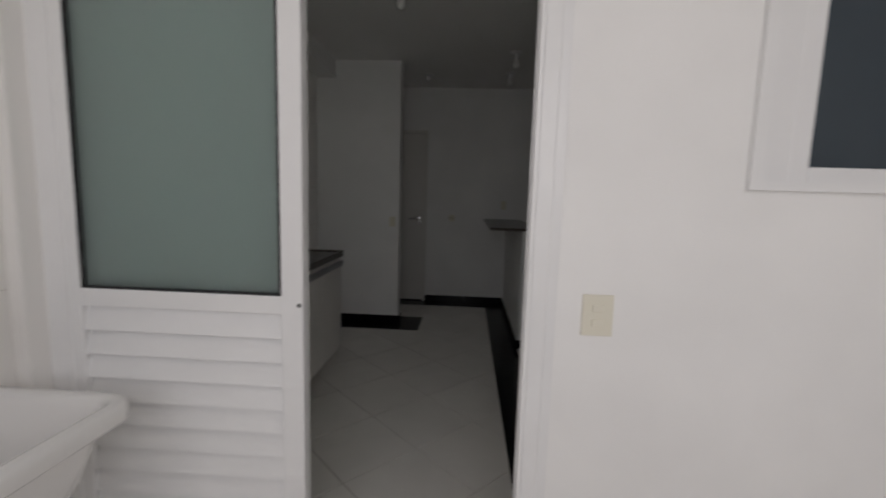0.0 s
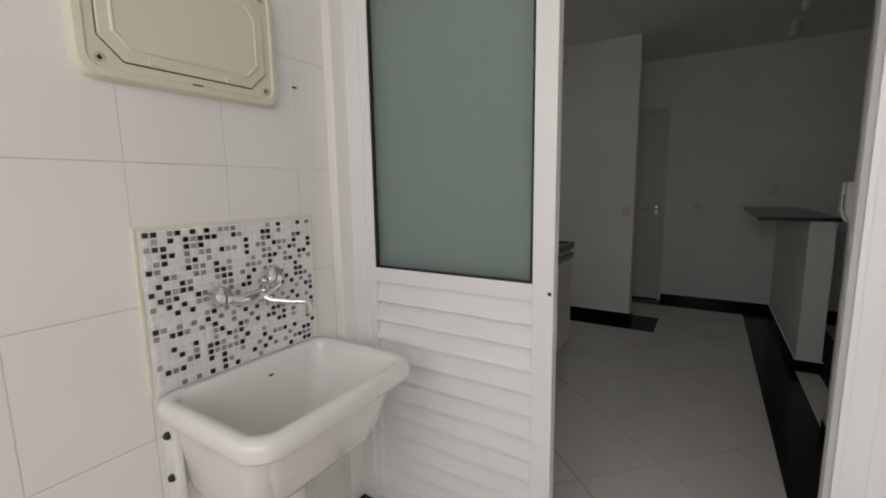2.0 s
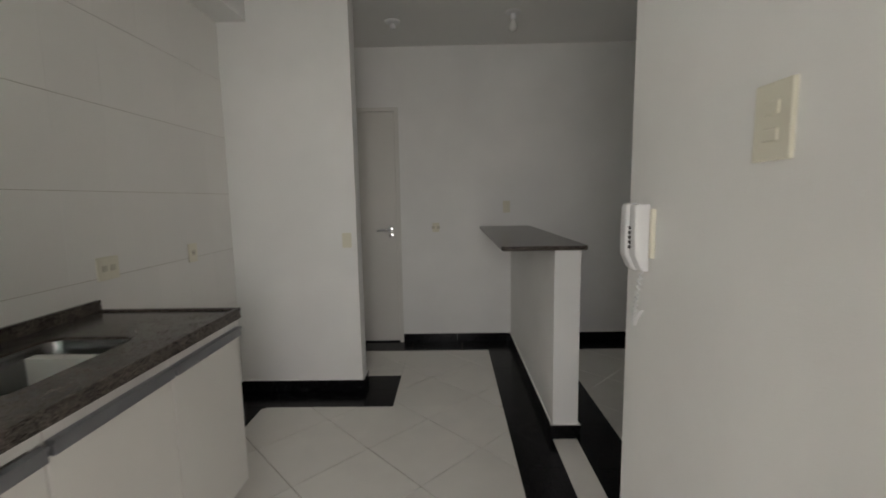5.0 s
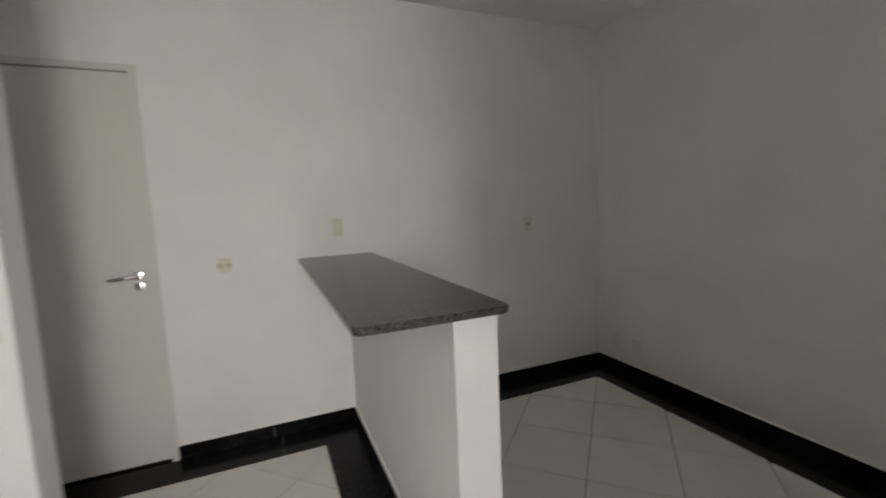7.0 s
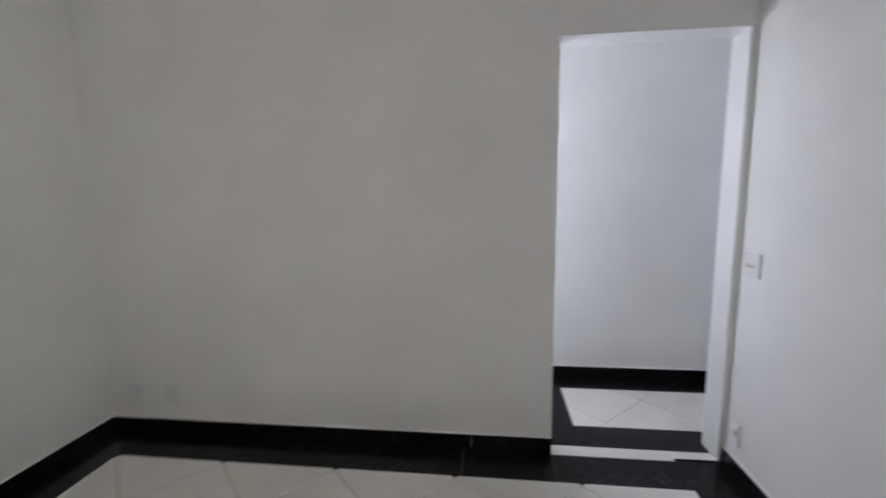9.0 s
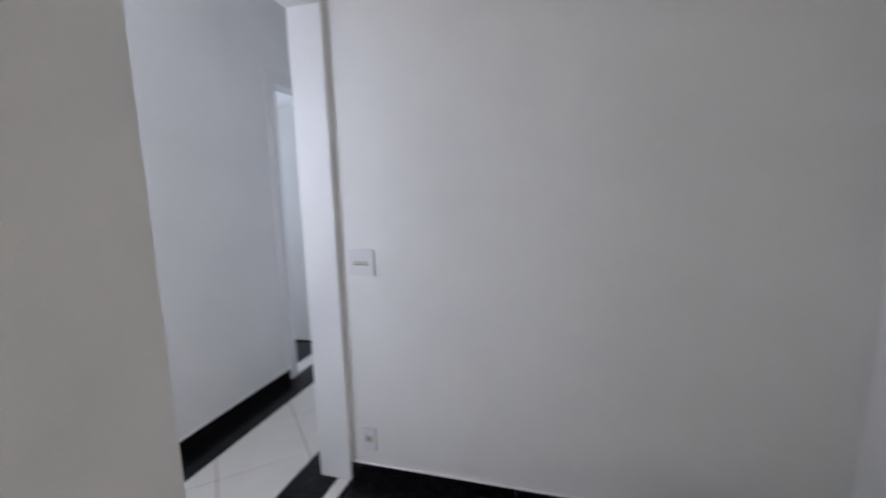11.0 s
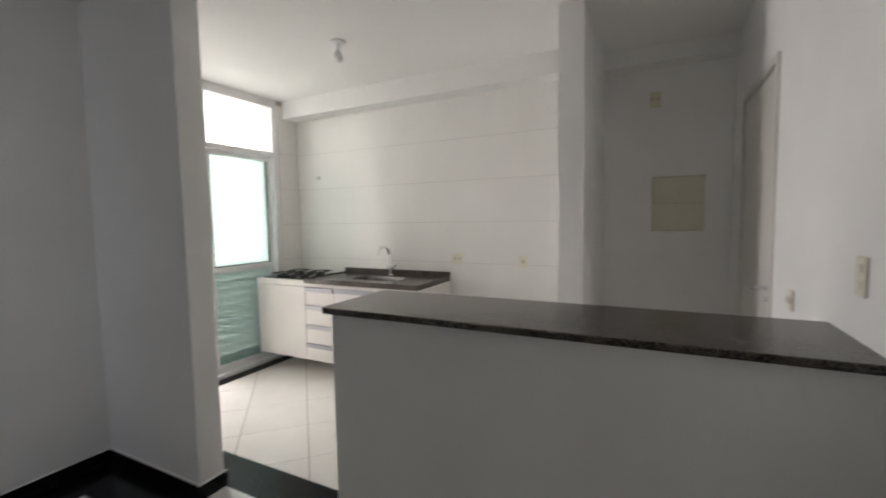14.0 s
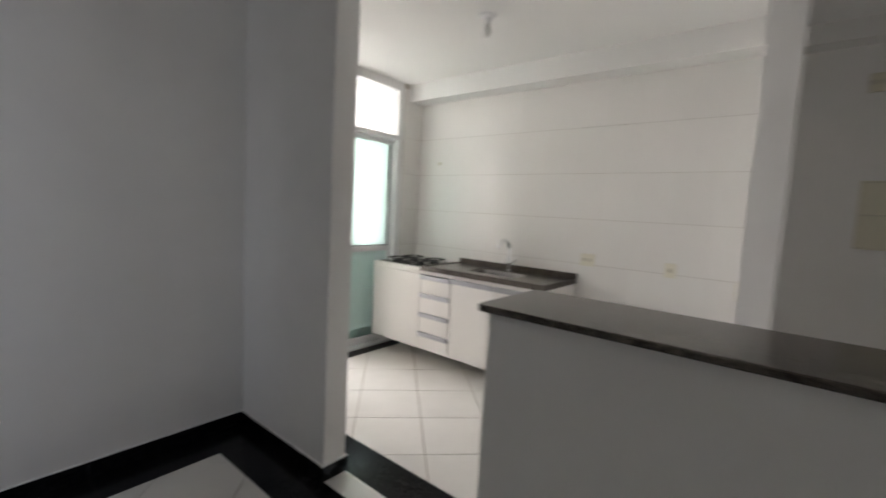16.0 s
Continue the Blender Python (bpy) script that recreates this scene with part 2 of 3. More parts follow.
# ---------------- large structure ----------------
floor = structure("floor", bbox(-1.4, 6.4, YBACK - 0.15, YF + 0.15, -0.12, -0.006), FLOORGROUT, "pale ceramic tile floor with black granite borders", "floor")
bm = bbox(-1.4, 6.4, YBACK - 0.15, YF + 0.15, ZC, ZC + 0.12)
box(bm, XL, XL + 0.19, 0.13, YN0, 2.48, ZC + 0.001)
box(bm, XE, XE + 0.16, YN1, YF, 2.53, ZC + 0.001)
structure("ceiling", bm, CEILING, "plain white plaster ceiling with a boxed beam", "ceiling")
wall_left = structure("wall_kitchen_left", bbox(XL - 0.15, XL - 0.003, 0.12, YN0 + 0.02, 0, ZC), GROUT, "kitchen wall clad in glazed white tiles")
structure("wall_nib", bbox(XE - 0.15, XNIB, YN0, YN1, 0, ZC), PAINT, "short white painted wall beside the entrance")
structure("wall_recess", bbox(XE - 0.15, XE, YN1, YF, 0, ZC), PAINT, "white painted wall of the entrance recess")
bm = bbox(XE - 0.15, -0.72, YF, YF + 0.15, 0, ZC)
box(bm, -0.72, 0.15, YF, YF + 0.15, 2.14, ZC)
box(bm, 0.15, XRR + 0.15, YF, YF + 0.15, 0, ZC)
structure("wall_north", bm, PAINT, "long white painted wall with the entrance door")
bm = bbox(XR, XR2, 0.12, YE, 0, ZC)
structure("wall_kitchen_right", bm, PAINT, "white painted wall between kitchen and dining room")
structure("bar_wall", bbox(XR, XR2 + 0.005, YB0, YF, 0, 1.056), PAINT, "white painted half-height wall carrying a granite bar top", "half wall")
structure("wall_south_dining", bbox(XR2, XRR + 0.15, Y2 - 0.15, Y2, 0, ZC), PAINT, "white painted dining room wall")
bm = bbox(XRR, XRR + 0.15, OPY1, YF, 0, ZC)
box(bm, XRR, XRR + 0.15, Y2, OPY1, OPZ, ZC)
structure("wall_east", bm, PAINT, "white painted dining room wall with an opening to the hall")
bm = bbox(XRR - 0.004, XRR + 0.154, Y2, OPY0, 0, OPZ)
box(bm, XRR - 0.004, XRR + 0.154, OPY0, OPY1, OPZ - 0.006, OPZ)
structure("door_lining", bm, WHITE_AL, "white lining of the doorless hall opening", "door lining")

# laundry side: the wall with the sliding door
bm = bbox(XA - 0.3, -0.627, 0.0, 0.12, 0, ZC)
box(bm, -0.627, 0.905, 0.0, 0.12, 2.61, ZC)
box(bm, 0.905, 1.43, 0.0, 0.12, 0, ZC)
box(bm, 1.43, XLR, 0.0, 0.12, 0, 1.366)
box(bm, 1.43, XLR, 0.0, 0.12, 2.45, ZC)
structure("wall_laundry_front", bm, PAINT, "white painted laundry wall around the sliding door")
wall_laundry = structure("wall_laundry_left", bbox(XA - 0.15, XA - 0.003, YBACK, 0.0, 0, ZC), PALEGROUT, "laundry wall clad in large glazed white tiles")
structure("pilaster", bbox(XA, XA + 0.045, -0.088, 0.0, 0, ZC, r=0.006), WALLTILE, "narrow white corner strip beside the sliding door", "trim")
bm = bbox(XA - 0.15, XLR + 0.15, YBACK - 0.15, YBACK, 0, 1.08)
box(bm, XA - 0.15, -0.5, YBACK - 0.15, YBACK, 1.08, ZC)
box(bm, 1.95, XLR + 0.15, YBACK - 0.15, YBACK, 1.08, ZC)
box(bm, -0.5, 1.95, YBACK - 0.15, YBACK, 2.42, ZC)
structure("wall_laundry_back", bm, PAINT, "white painted laundry wall with a wide window")
bm = bbox(XLR, XLR + 0.15, YBACK, 0.12, 0, ZC)
structure("wall_laundry_right", bm, PAINT, "white painted laundry wall")

# hall and the rooms behind it
structure("wall_hall_north", bbox(XRR + 0.15, XH + 0.12, YHN, YHN + 0.12, 0, ZC), PAINT, "white painted end wall of the hall")
bm = bbox(XH, XH + 0.12, -0.17, 1.66, 0, ZC)
# unseen window opening, added for the hall lamp
box(bm, XH, XH + 0.12, 1.66, 2.20, 0, 0.9)
box(bm, XH, XH + 0.12, 1.66, 2.20, 2.10, ZC)
box(bm, XH, XH + 0.12, 2.20, YHN, 0, ZC)
box(bm, XH, XH + 0.12, -0.90, -0.17, 2.10, ZC)
box(bm, XH, XH + 0.12, -1.22, -0.90, 0, ZC)
box(bm, XH, XH + 0.12, -1.95, -1.22, 2.10, ZC)
box(bm, XH, XH + 0.12, -2.95, -1.95, 0, ZC)
structure("wall_hall_east", bm, PAINT, "white painted hall wall with two doorways")
structure("wall_hall_west", bbox(XRR + 0.03, XRR + 0.15, -2.95, Y2 - 0.15, 0, ZC), PAINT, "white painted hall wall")
structure("wall_hall_south", bbox(XRR + 0.03, 6.4, -3.07, -2.95, 0, ZC), PAINT, "white painted wall closing the hall")
structure("wall_rooms_east", bbox(6.25, 6.4, -3.07, 1.0, 0, ZC), PAINT, "white painted outer wall")
structure("wall_rooms_between", bbox(XH + 0.12, 6.25, -1.12, -1.0, 0, ZC), PAINT, "white painted wall between two rooms")
structure("wall_rooms_north", bbox(XH + 0.12, 6.25, 0.75, 0.87, 0, ZC), PAINT, "white painted room wall")


def door_casing(y0, y1):
    bm = bmesh.new()
    for a, b in ((y0, y0 + 0.03), (y1 - 0.03, y1)):
        box(bm, XH - 0.012, XH + 0.132, a, b, 0, 2.10)
    for a, b in ((y0 - 0.05, y0), (y1, y1 + 0.05)):
        box(bm, XH - 0.012, XH, a, b, 0, 2.15)
    box(bm, XH - 0.012, XH + 0.132, y0 + 0.03, y1 - 0.03, 2.07, 2.10)
    box(bm, XH - 0.012, XH, y0, y1, 2.10, 2.15)
    return structure("door_frame", bm, WHITE_AL, "white door frame in the hall", "door frame")


door_casing(-0.90, -0.17)
door_casing(-1.95, -1.22)
leaf = thing("door_1", pose(XH + 0.135, -0.87, 0.01), "white flush door standing open into the bright room", "door")
part("panel", bbox(0.0, 0.67, 0.0, 0.035, 0, 2.05, r=0.002), DOORPAINT, leaf)
for hz in (0.25, 1.05, 1.8):
    part("hinge", turned(bmesh.new(), [(0.007, hz), (0.007, hz + 0.08)], 10, Matrix.Translation((-0.006, 0.036, 0))), GREY_AL, leaf)

# ---------------- sliding door ----------------
slide = tagged(new("door_2"), "white aluminium sliding door with frosted green glass, half open", "sliding door", kind="structure")
bm = bbox(-0.627, -0.560, -0.018, 0.13, 0, 2.61, r=0.003)
box(bm, 0.857, 0.906, -0.018, 0.13, 0, 2.61, r=0.003)
box(bm, -0.560, 0.857, -0.017, 0.129, 2.565, 2.61)
box(bm, -0.560, 0.857, -0.017, 0.129, 2.075, 2.12)
box(bm, -0.560, 0.857, -0.016, 0.125, 0.0, 0.03)
box(bm, 0.125, 0.165, 0.01, 0.08, 2.12, 2.565)
part("door_frame", bm, WHITE_AL, slide)
bm = bbox(0.906, 0.935, -0.012, 0.0, 0, 2.64)
box(bm, -0.650, -0.627, -0.012, 0.0, 0, 2.64)
box(bm, 0.845, 0.857, -0.028, -0.02, 0.03, 2.07)
box(bm, 0.845, 0.857, 0.035, 0.043, 0.03, 2.07)
part("trim", bm, WHITE_AL, slide)
for x0, x1 in ((-0.560, 0.125), (0.165, 0.857)):
    part("transom_pane", bbox(x0, x1, 0.042, 0.048, 2.12, 2.565), CLEARFROST, slide)


def sliding_leaf(name, x0, x1, y0, louvred):
    y1 = y0 + 0.038
    bm = bbox(x0, x0 + 0.052, y0, y1, 0.03, 2.072, r=0.003)
    box(bm, x1 - 0.068, x1, y0, y1, 0.03, 2.072, r=0.003)
    box(bm, x0 + 0.052, x1 - 0.068, y0 + 0.002, y1 - 0.002, 2.03, 2.072)
    box(bm, x0 + 0.052, x1 - 0.068, y0 + 0.002, y1 - 0.002, 0.955, 1.010)
    box(bm, x0 + 0.052, x1 - 0.068, y0 + 0.002, y1 - 0.002, 0.03, 0.10)
    ob = part(name, bm, WHITE_AL, slide)
    pane = part("pane", bbox(x0 + 0.050, x1 - 0.066, y0 + 0.016, y0 + 0.022, 1.008, 2.032), FROST, ob, "frosted green glass pane")
    bm = bmesh.new()
    for a, b in ((x0 + 0.052, x0 + 0.060), (x1 - 0.076, x1 - 0.068)):
        box(bm, a, b, y0 + 0.004, y0 + 0.034, 1.010, 2.03)
    box(bm, x0 + 0.06, x1 - 0.076, y0 + 0.004, y0 + 0.034, 1.010, 1.017)
    part("gasket", bm, DARK, ob, "dark rubber glazing seal")
    if louvred:
        z, step = 0.10, 0.0776
        for i in range(11):
            bm = bmesh.new()
            a = [(x0 + 0.052, y0 + 0.004, z), (x0 + 0.052, y0 + 0.030, z + step + 0.006), (x0 + 0.052, y0 + 0.034, z + step + 0.006), (x0 + 0.052, y0 + 0.010, z - 0.003)]
            loft(bm, [a, [(x1 - 0.068, p[1], p[2]) for p in a]])
            part("slat", bm, WHITE_AL, ob)
            z += step
    else:
        part("lower_pane", bbox(x0 + 0.050, x1 - 0.066, y0 + 0.016, y0 + 0.022, 0.098, 0.957), FROST_LOW, ob, "frosted green lower glass pane")
    for z in (0.985,) if louvred else ():
        part("screw_cap", turned(bmesh.new(), [(0.006, 0), (0.006, 0.003), (0.003, 0.004)], 10, pose(x1 - 0.012, y0, z, 90)), DARK, ob)
    return ob


sliding_leaf("louvred_leaf", -0.573, 0.184, -0.010, True)
sliding_leaf("glazed_leaf", -0.573, 0.172, 0.036, False)
for y, z in ((0.004, 1.235), (0.05, 1.02), (0.004, 0.79)):
    part("screw_cap", turned(bmesh.new(), [(0.006, 0), (0.006, 0.003), (0.004, 0.005)], 12, pose(0.857, y, z, 0, -90)), DARK, slide)

# ---------------- laundry window ----------------
win = tagged(new("window_1"), "white framed laundry window with dark glass", "window", kind="structure")
bm = bbox(1.43, 1.46, -0.02, 0.12, 1.366, 2.45)
box(bm, 1.46, XLR, -0.02, 0.12, 1.366, 1.39)
box(bm, 1.46, XLR, -0.02, 0.12, 2.42, 2.45)
part("window_lining", bm, WHITE_AL, win)
bm = bbox(1.56, 1.615, 0.03, 0.08, 1.39, 2.42, r=0.003)
box(bm, 1.615, XLR, 0.03, 0.08, 1.39, 1.435, r=0.003)
box(bm, 1.46, 1.56, 0.03, 0.08, 1.39, 2.42)
part("window_frame", bm, WHITE_AL, win)
part("pane", bbox(1.613, XLR, 0.052, 0.058, 1.433, 2.42), DARKGLASS, win)
# dark sheet added for the dimness of the room behind, no real blind
structure("window_backing", bbox(1.43, XLR, 0.125, 0.15, 1.366, 2.45), DARK, "dark sheet in place of the unlit room behind the laundry window", "blind")

# ---------------- entrance door ----------------
door = thing("door_3", pose(-0.72, YF, 0), "cream painted flush entrance door, closed, in a white frame", "door")
tagged(door, kind="structure")
bm = bbox(0, 0.035, -0.012, 0.14, 0, 2.14)
box(bm, 0.835, 0.87, -0.012, 0.14, 0, 2.14)
box(bm, 0.035, 0.835, -0.012, 0.14, 2.108, 2.14)
part("door_frame", bm, DOORPAINT, door)
part("panel", bbox(0.039, 0.831, 0.006, 0.041, 0.012, 2.104, r=0.002), DOORPAINT, door)
part("threshold", bbox(0.035, 0.835, 0.0, 0.14, -0.003, 0.008), BLACK, door, "black granite threshold")
part("rosette", turned(bmesh.new(), [(0.024, 0), (0.024, 0.006), (0.012, 0.009)], 18, pose(0.775, 0.006, 1.06, 90)), CHROME, door, smooth=True)
part("door_handle", tube(bmesh.new(), [(0.775, 0.0, 1.06), (0.775, -0.045, 1.06), (0.765, -0.052, 1.06), (0.72, -0.052, 1.058), (0.655, -0.050, 1.052)], [0.011, 0.011, 0.012, 0.011, 0.009]), CHROME, door, "chrome lever handle", True)
part("keyhole_plate", turned(bmesh.new(), [(0.021, 0), (0.021, 0.006), (0.010, 0.008), (0.008, 0.016)], 18, pose(0.778, 0.006, 1.005, 90)), CHROME, door, smooth=True)

# ---------------- kitchen units ----------------
XF = -0.292


def handle_strip(y0, y1, z, parent):
    bm = bbox(-0.004, 0.016, y0 + 0.004, y1 - 0.004, z - 0.020, z + 0.018, r=0.002)
    box(bm, 0.010, 0.021, y0 + 0.004, y1 - 0.004, z + 0.010, z + 0.018)
    h = part("handle", bm, GREY_AL, parent, "aluminium profile handle")
    return h


def cabinet(y0, y1, label, drawers=0, handle=True):
    """A wall-hung base unit; local x runs out from its front."""
    c = thing("cabinet", pose(XF, y0, 0.14), label, "cabinet", "base units under the worktop")
    w, top = y1 - y0, 0.715
    bm = bbox(XL - XF + 0.003, -0.018, 0.0005, 0.018, 0, top)
    box(bm, XL - XF + 0.003, -0.018, w - 0.018, w - 0.0005, 0, top)
    box(bm, XL - XF + 0.003, -0.018, 0.018, w - 0.018, 0, 0.018)
    box(bm, XL - XF + 0.003, XL - XF + 0.012, 0.018, w - 0.018, 0.018, top)
    part("body", bm, LAMINATE, c)
    if drawers:
        h = 0.175
        zs = [(0.0, 0.143), (0.146, 0.318), (0.321, 0.495), (0.498, 0.66)]
        for a, b in zs:
            d = part("drawer", bbox(-0.018, 0.0, 0.002, w - 0.002, a + 0.002, b - 0.018, r=0.0015), LAMINATE, c)
            handle_strip(0.002, w - 0.002, b - 0.002, d)
    else:
        d = part("door", bbox(-0.018, 0.0, 0.002, w - 0.002, 0.002, 0.645 if handle else 0.680, r=0.0015), LAMINATE, c)
        if handle:
            handle_strip(0.002, w - 0.002, 0.664, d)
    part("rail", bbox(-0.016, -0.002, 0.001, w - 0.001, 0.682, top), LAMINATE, c)
    return c


cabinet(0.135, 0.755, "white laminate hob cabinet with a single plain door", handle=False)
cabinet(0.757, 1.100, "white laminate cabinet with four drawers and metal handles", 4)
cabinet(1.102, 1.525, "white laminate sink cabinet door with a metal handle")
cabinet(1.527, 1.950, "white laminate sink cabinet door with a metal handle")

worktop = thing("worktop", pose(XL, 0.757, 0.855), "dark brown speckled granite worktop with raised edge", "worktop")
bm = bmesh.new()
outer = [(0.002, 0.0), (0.605, 0.0), (0.605, 1.197), (0.002, 1.197)]
inner = [(p[0], p[1]) for p in ring(0.285, 0.625, 0, 0.30, 0.46, 0.06)]
loops = []
for q in (outer, inner):
    vs = [bm.verts.new((a, b, 0.036)) for a, b in q]
    loops += [bm.edges.new((vs[i], vs[(i + 1) % len(vs)])) for i in range(len(vs))]
fill = bmesh.ops.triangle_fill(bm, use_beauty=True, edges=loops)
ext = bmesh.ops.extrude_face_region(bm, geom=[g for g in fill["geom"] if isinstance(g, bmesh.types.BMFace)])
bmesh.ops.translate(bm, verts=[g for g in ext["geom"] if isinstance(g, bmesh.types.BMVert)], vec=(0, 0, -0.036))
part("slab", bm, BROWN, worktop)
bm = bbox(0.585, 0.607, 0.0, 1.199, 0.030, 0.044, r=0.003)
box(bm, 0.02, 0.585, 1.178, 1.199, 0.030, 0.044, r=0.003)
box(bm, 0.02, 0.585, -0.002, 0.018, 0.030, 0.044, r=0.003)
part("raised_edge", bm, BROWN, worktop)
part("splashback", bbox(0.001, 0.022, 0.0, 1.199, 0.036, 0.082, r=0.002), BROWN, worktop)

sink = thing("sink", pose(XL + 0.285, 0.757 + 0.625, 0.89), "stainless steel sink bowl set in the granite worktop", "sink")
rg = [ring(0, 0, -0.008, 0.299, 0.459, 0.06), ring(0, 0, -0.02, 0.290, 0.450, 0.058), ring(0, 0, -0.165, 0.284, 0.444, 0.06), ring(0, 0, -0.180, 0.25, 0.41, 0.06)]
part("bowl", loft(bmesh.new(), rg, cap0=False), STEEL, sink, smooth=True)
part("drain", turned(bmesh.new(), [(0.04, -0.181), (0.04, -0.177), (0.03, -0.176), (0.028, -0.179)], 20), CHROME, sink, smooth=True)

tap = thing("tap", pose(XL + 0.085, 0.757 + 0.60, 0.891), "chrome swan-neck kitchen tap on the worktop", "tap")
part("base", turned(bmesh.new(), [(0.027, 0), (0.027, 0.006), (0.018, 0.012), (0.018, 0.05), (0.026, 0.055), (0.026, 0.075), (0.014, 0.085)]), CHROME, tap, smooth=True)
arc = [(0, 0, 0.08), (0, 0, 0.18)] + [(0.085 - 0.085 * math.cos(a), -0.02 * a / 2.6, 0.19 + 0.085 * math.sin(a)) for a in [i * 2.6 / 12 for i in range(13)]]
part("spout", tube(bmesh.new(), arc + [(0.165, -0.022, 0.205)], [0.015] * 14 + [0.0155, 0.016]), CHROME, tap, smooth=True)
part("lever", tube(bmesh.new(), [(0, 0.015, 0.065), (0.005, 0.04, 0.072), (0.012, 0.06, 0.09), (0.02, 0.072, 0.11)], [0.011, 0.009, 0.007, 0.006]), CHROME, tap, smooth=True)

hob = thing("hob", pose(XL + 0.32, 0.445, 0.857), "black glass gas hob with four cast burners", "hob")
part("counter_strip", bbox(-0.315, 0.272, -0.31, 0.31, 0.0, 0.018, r=0.002), LAMINATE, hob, "pale edge around the hob")
part("plate", bbox(-0.25, 0.225, -0.275, 0.275, 0.018, 0.026, r=0.003), HOBGLASS, hob)
for bx, by in ((-0.12, -0.14), (-0.12, 0.14), (0.10, -0.14), (0.10, 0.14)):
    b = part("burner", turned(bmesh.new(), [(0.045, 0.026), (0.045, 0.034), (0.032, 0.036), (0.032, 0.044), (0.026, 0.047)], 20, Matrix.Translation((bx, by, 0))), IRON, hob, smooth=True)
    bm = bmesh.new()
    for a in range(4):
        c, s = math.cos(a * math.pi / 2 + math.pi / 4), math.sin(a * math.pi / 2 + math.pi / 4)
        tube(bm, [(bx + 0.115 * c, by + 0.115 * s, 0.027), (bx + 0.11 * c, by + 0.11 * s, 0.055), (bx + 0.03 * c, by + 0.03 * s, 0.057)], 0.0045, 6)
    tube(bm, [(bx + 0.095 * math.cos(i * math.pi / 12), by + 0.095 * math.sin(i * math.pi / 12), 0.055) for i in range(25)], 0.0045, 6)
    part("grate", bm, IRON, hob)
for i in range(4):
    part("knob", turned(bmesh.new(), [(0.016, 0.026), (0.015, 0.044), (0.010, 0.046)], 14, Matrix.Translation((0.198, -0.10 + 0.065 * i, 0))), IRON, hob, smooth=True)

# ---------------- bar top ----------------
bar = thing("bar_top", pose((0.866 + XB) / 2, (2.44 + YF) / 2, 1.056), "dark brown speckled granite bar top with rounded corners", "bar counter")
w, d = XB - 0.866, YF - 2.44
bm = bmesh.new()
def bar_ring(z, inset):
    out = []
    for cx, cy, a0 in ((w / 2 - 0.03, -d / 2 + 0.03, -90), (w / 2, d / 2, 0), (-w / 2, d / 2, 90), (-w / 2 + 0.03, -d / 2 + 0.03, 180)):
        if cy > 0:
            out.append((cx - math.copysign(inset, cx), cy - 0.001, z))
        else:
            out += [(cx + (0.03 - inset) * math.cos(radians(a0 + 15 * j)), cy + (0.03 - inset) * math.sin(radians(a0 + 15 * j)), z) for j in range(7)]
    return out
loft(bm, [bar_ring(0, 0.002), bar_ring(0.003, 0), bar_ring(0.019, 0), bar_ring(0.023, 0.004)])
part("slab", bm, BROWN, bar)

# ---------------- wall plates, lamps, small fixtures ----------------


def plate(x, y, z, side, w, h, label, name="wall_socket", pattern="socket", material=None, thick=0.009):
    t = thing(name, on_wall(x, y, z, side), label, "light switch" if "switch" in name else "socket")
    part("cover", bbox(-w / 2, w / 2, -thick, 0, -h / 2, h / 2, r=0.0025), material or IVORY, t)
    if pattern == "socket":
        part("insert", bbox(-0.016, 0.016, -thick - 0.003, -thick + 0.001, -0.016, 0.016, r=0.002), CREAM_DARK, t)
        for s in (-0.007, 0.007):
            part("hole", turned(bmesh.new(), [(0.0028, 0), (0.0028, 0.0015)], 8, pose(s, -thick - 0.0028, 0, 90)), DARK, t)
    elif pattern == "double":
        for s in (-0.022, 0.022):
            part("insert", bbox(s - 0.014, s + 0.014, -thick - 0.003, -thick + 0.001, -0.013, 0.013, r=0.002), CREAM_DARK, t)
    elif pattern == "rocker":
        for s in (-0.022, 0.022):
            part("rocker", bbox(-0.017, 0.017, -thick - 0.004, -thick + 0.001, s - 0.011, s + 0.011, r=0.002), IVORY, t)
    elif pattern == "slit":
        part("rocker", bbox(-0.034, 0.034, -thick - 0.003, -thick + 0.001, -0.008, 0.006, r=0.0015), CREAM_DARK, t)
        part("rocker_gap", bbox(-0.034, 0.034, -thick - 0.0015, -thick + 0.001, -0.011, -0.0085), DARK, t)
    return t


plate(0.468, YF, 1.075, "-y", 0.062, 0.082, "ivory wall socket beside the entrance door", pattern="double")
plate(1.108, YF, 1.252, "-y", 0.062, 0.105, "ivory light switch above the bar top", "light_switch", "rocker")
plate(2.505, YF, 1.192, "-y", 0.075, 0.11, "ivory wall socket on the dining room wall")
plate(-0.10, YN0, 1.065, "-y", 0.062, 0.10, "ivory light switch on the short wall", "light_switch", "rocker")
plate(XL, 2.03, 1.06, "+x", 0.115, 0.10, "ivory double socket on tiles above the worktop", pattern="double")
plate(XL, 2.635, 1.05, "+x", 0.075, 0.105, "ivory socket on the tiled kitchen wall")
plate(XR, 0.99, 1.452, "-x", 0.085, 0.13, "ivory light switch on the kitchen wall", "light_switch", "rocker")
plate(1.055, 0.0, 0.994, "-y", 0.088, 0.122, "ivory light switch beside the sliding door", "light_switch", "rocker")
plate(3.085, Y2, 1.03, "+y", 0.118, 0.115, "white light switch beside the hall opening", "light_switch", "slit", WHITE_PL)
plate(3.095, Y2, 0.21, "+y", 0.065, 0.115, "white wall socket above the black skirting", pattern="socket", material=WHITE_PL)
plate(XRR, 3.93, 0.23, "-x", 0.075, 0.115, "white blank wall plate above the black skirting", "wall_plate", "none", WHITE_PL)
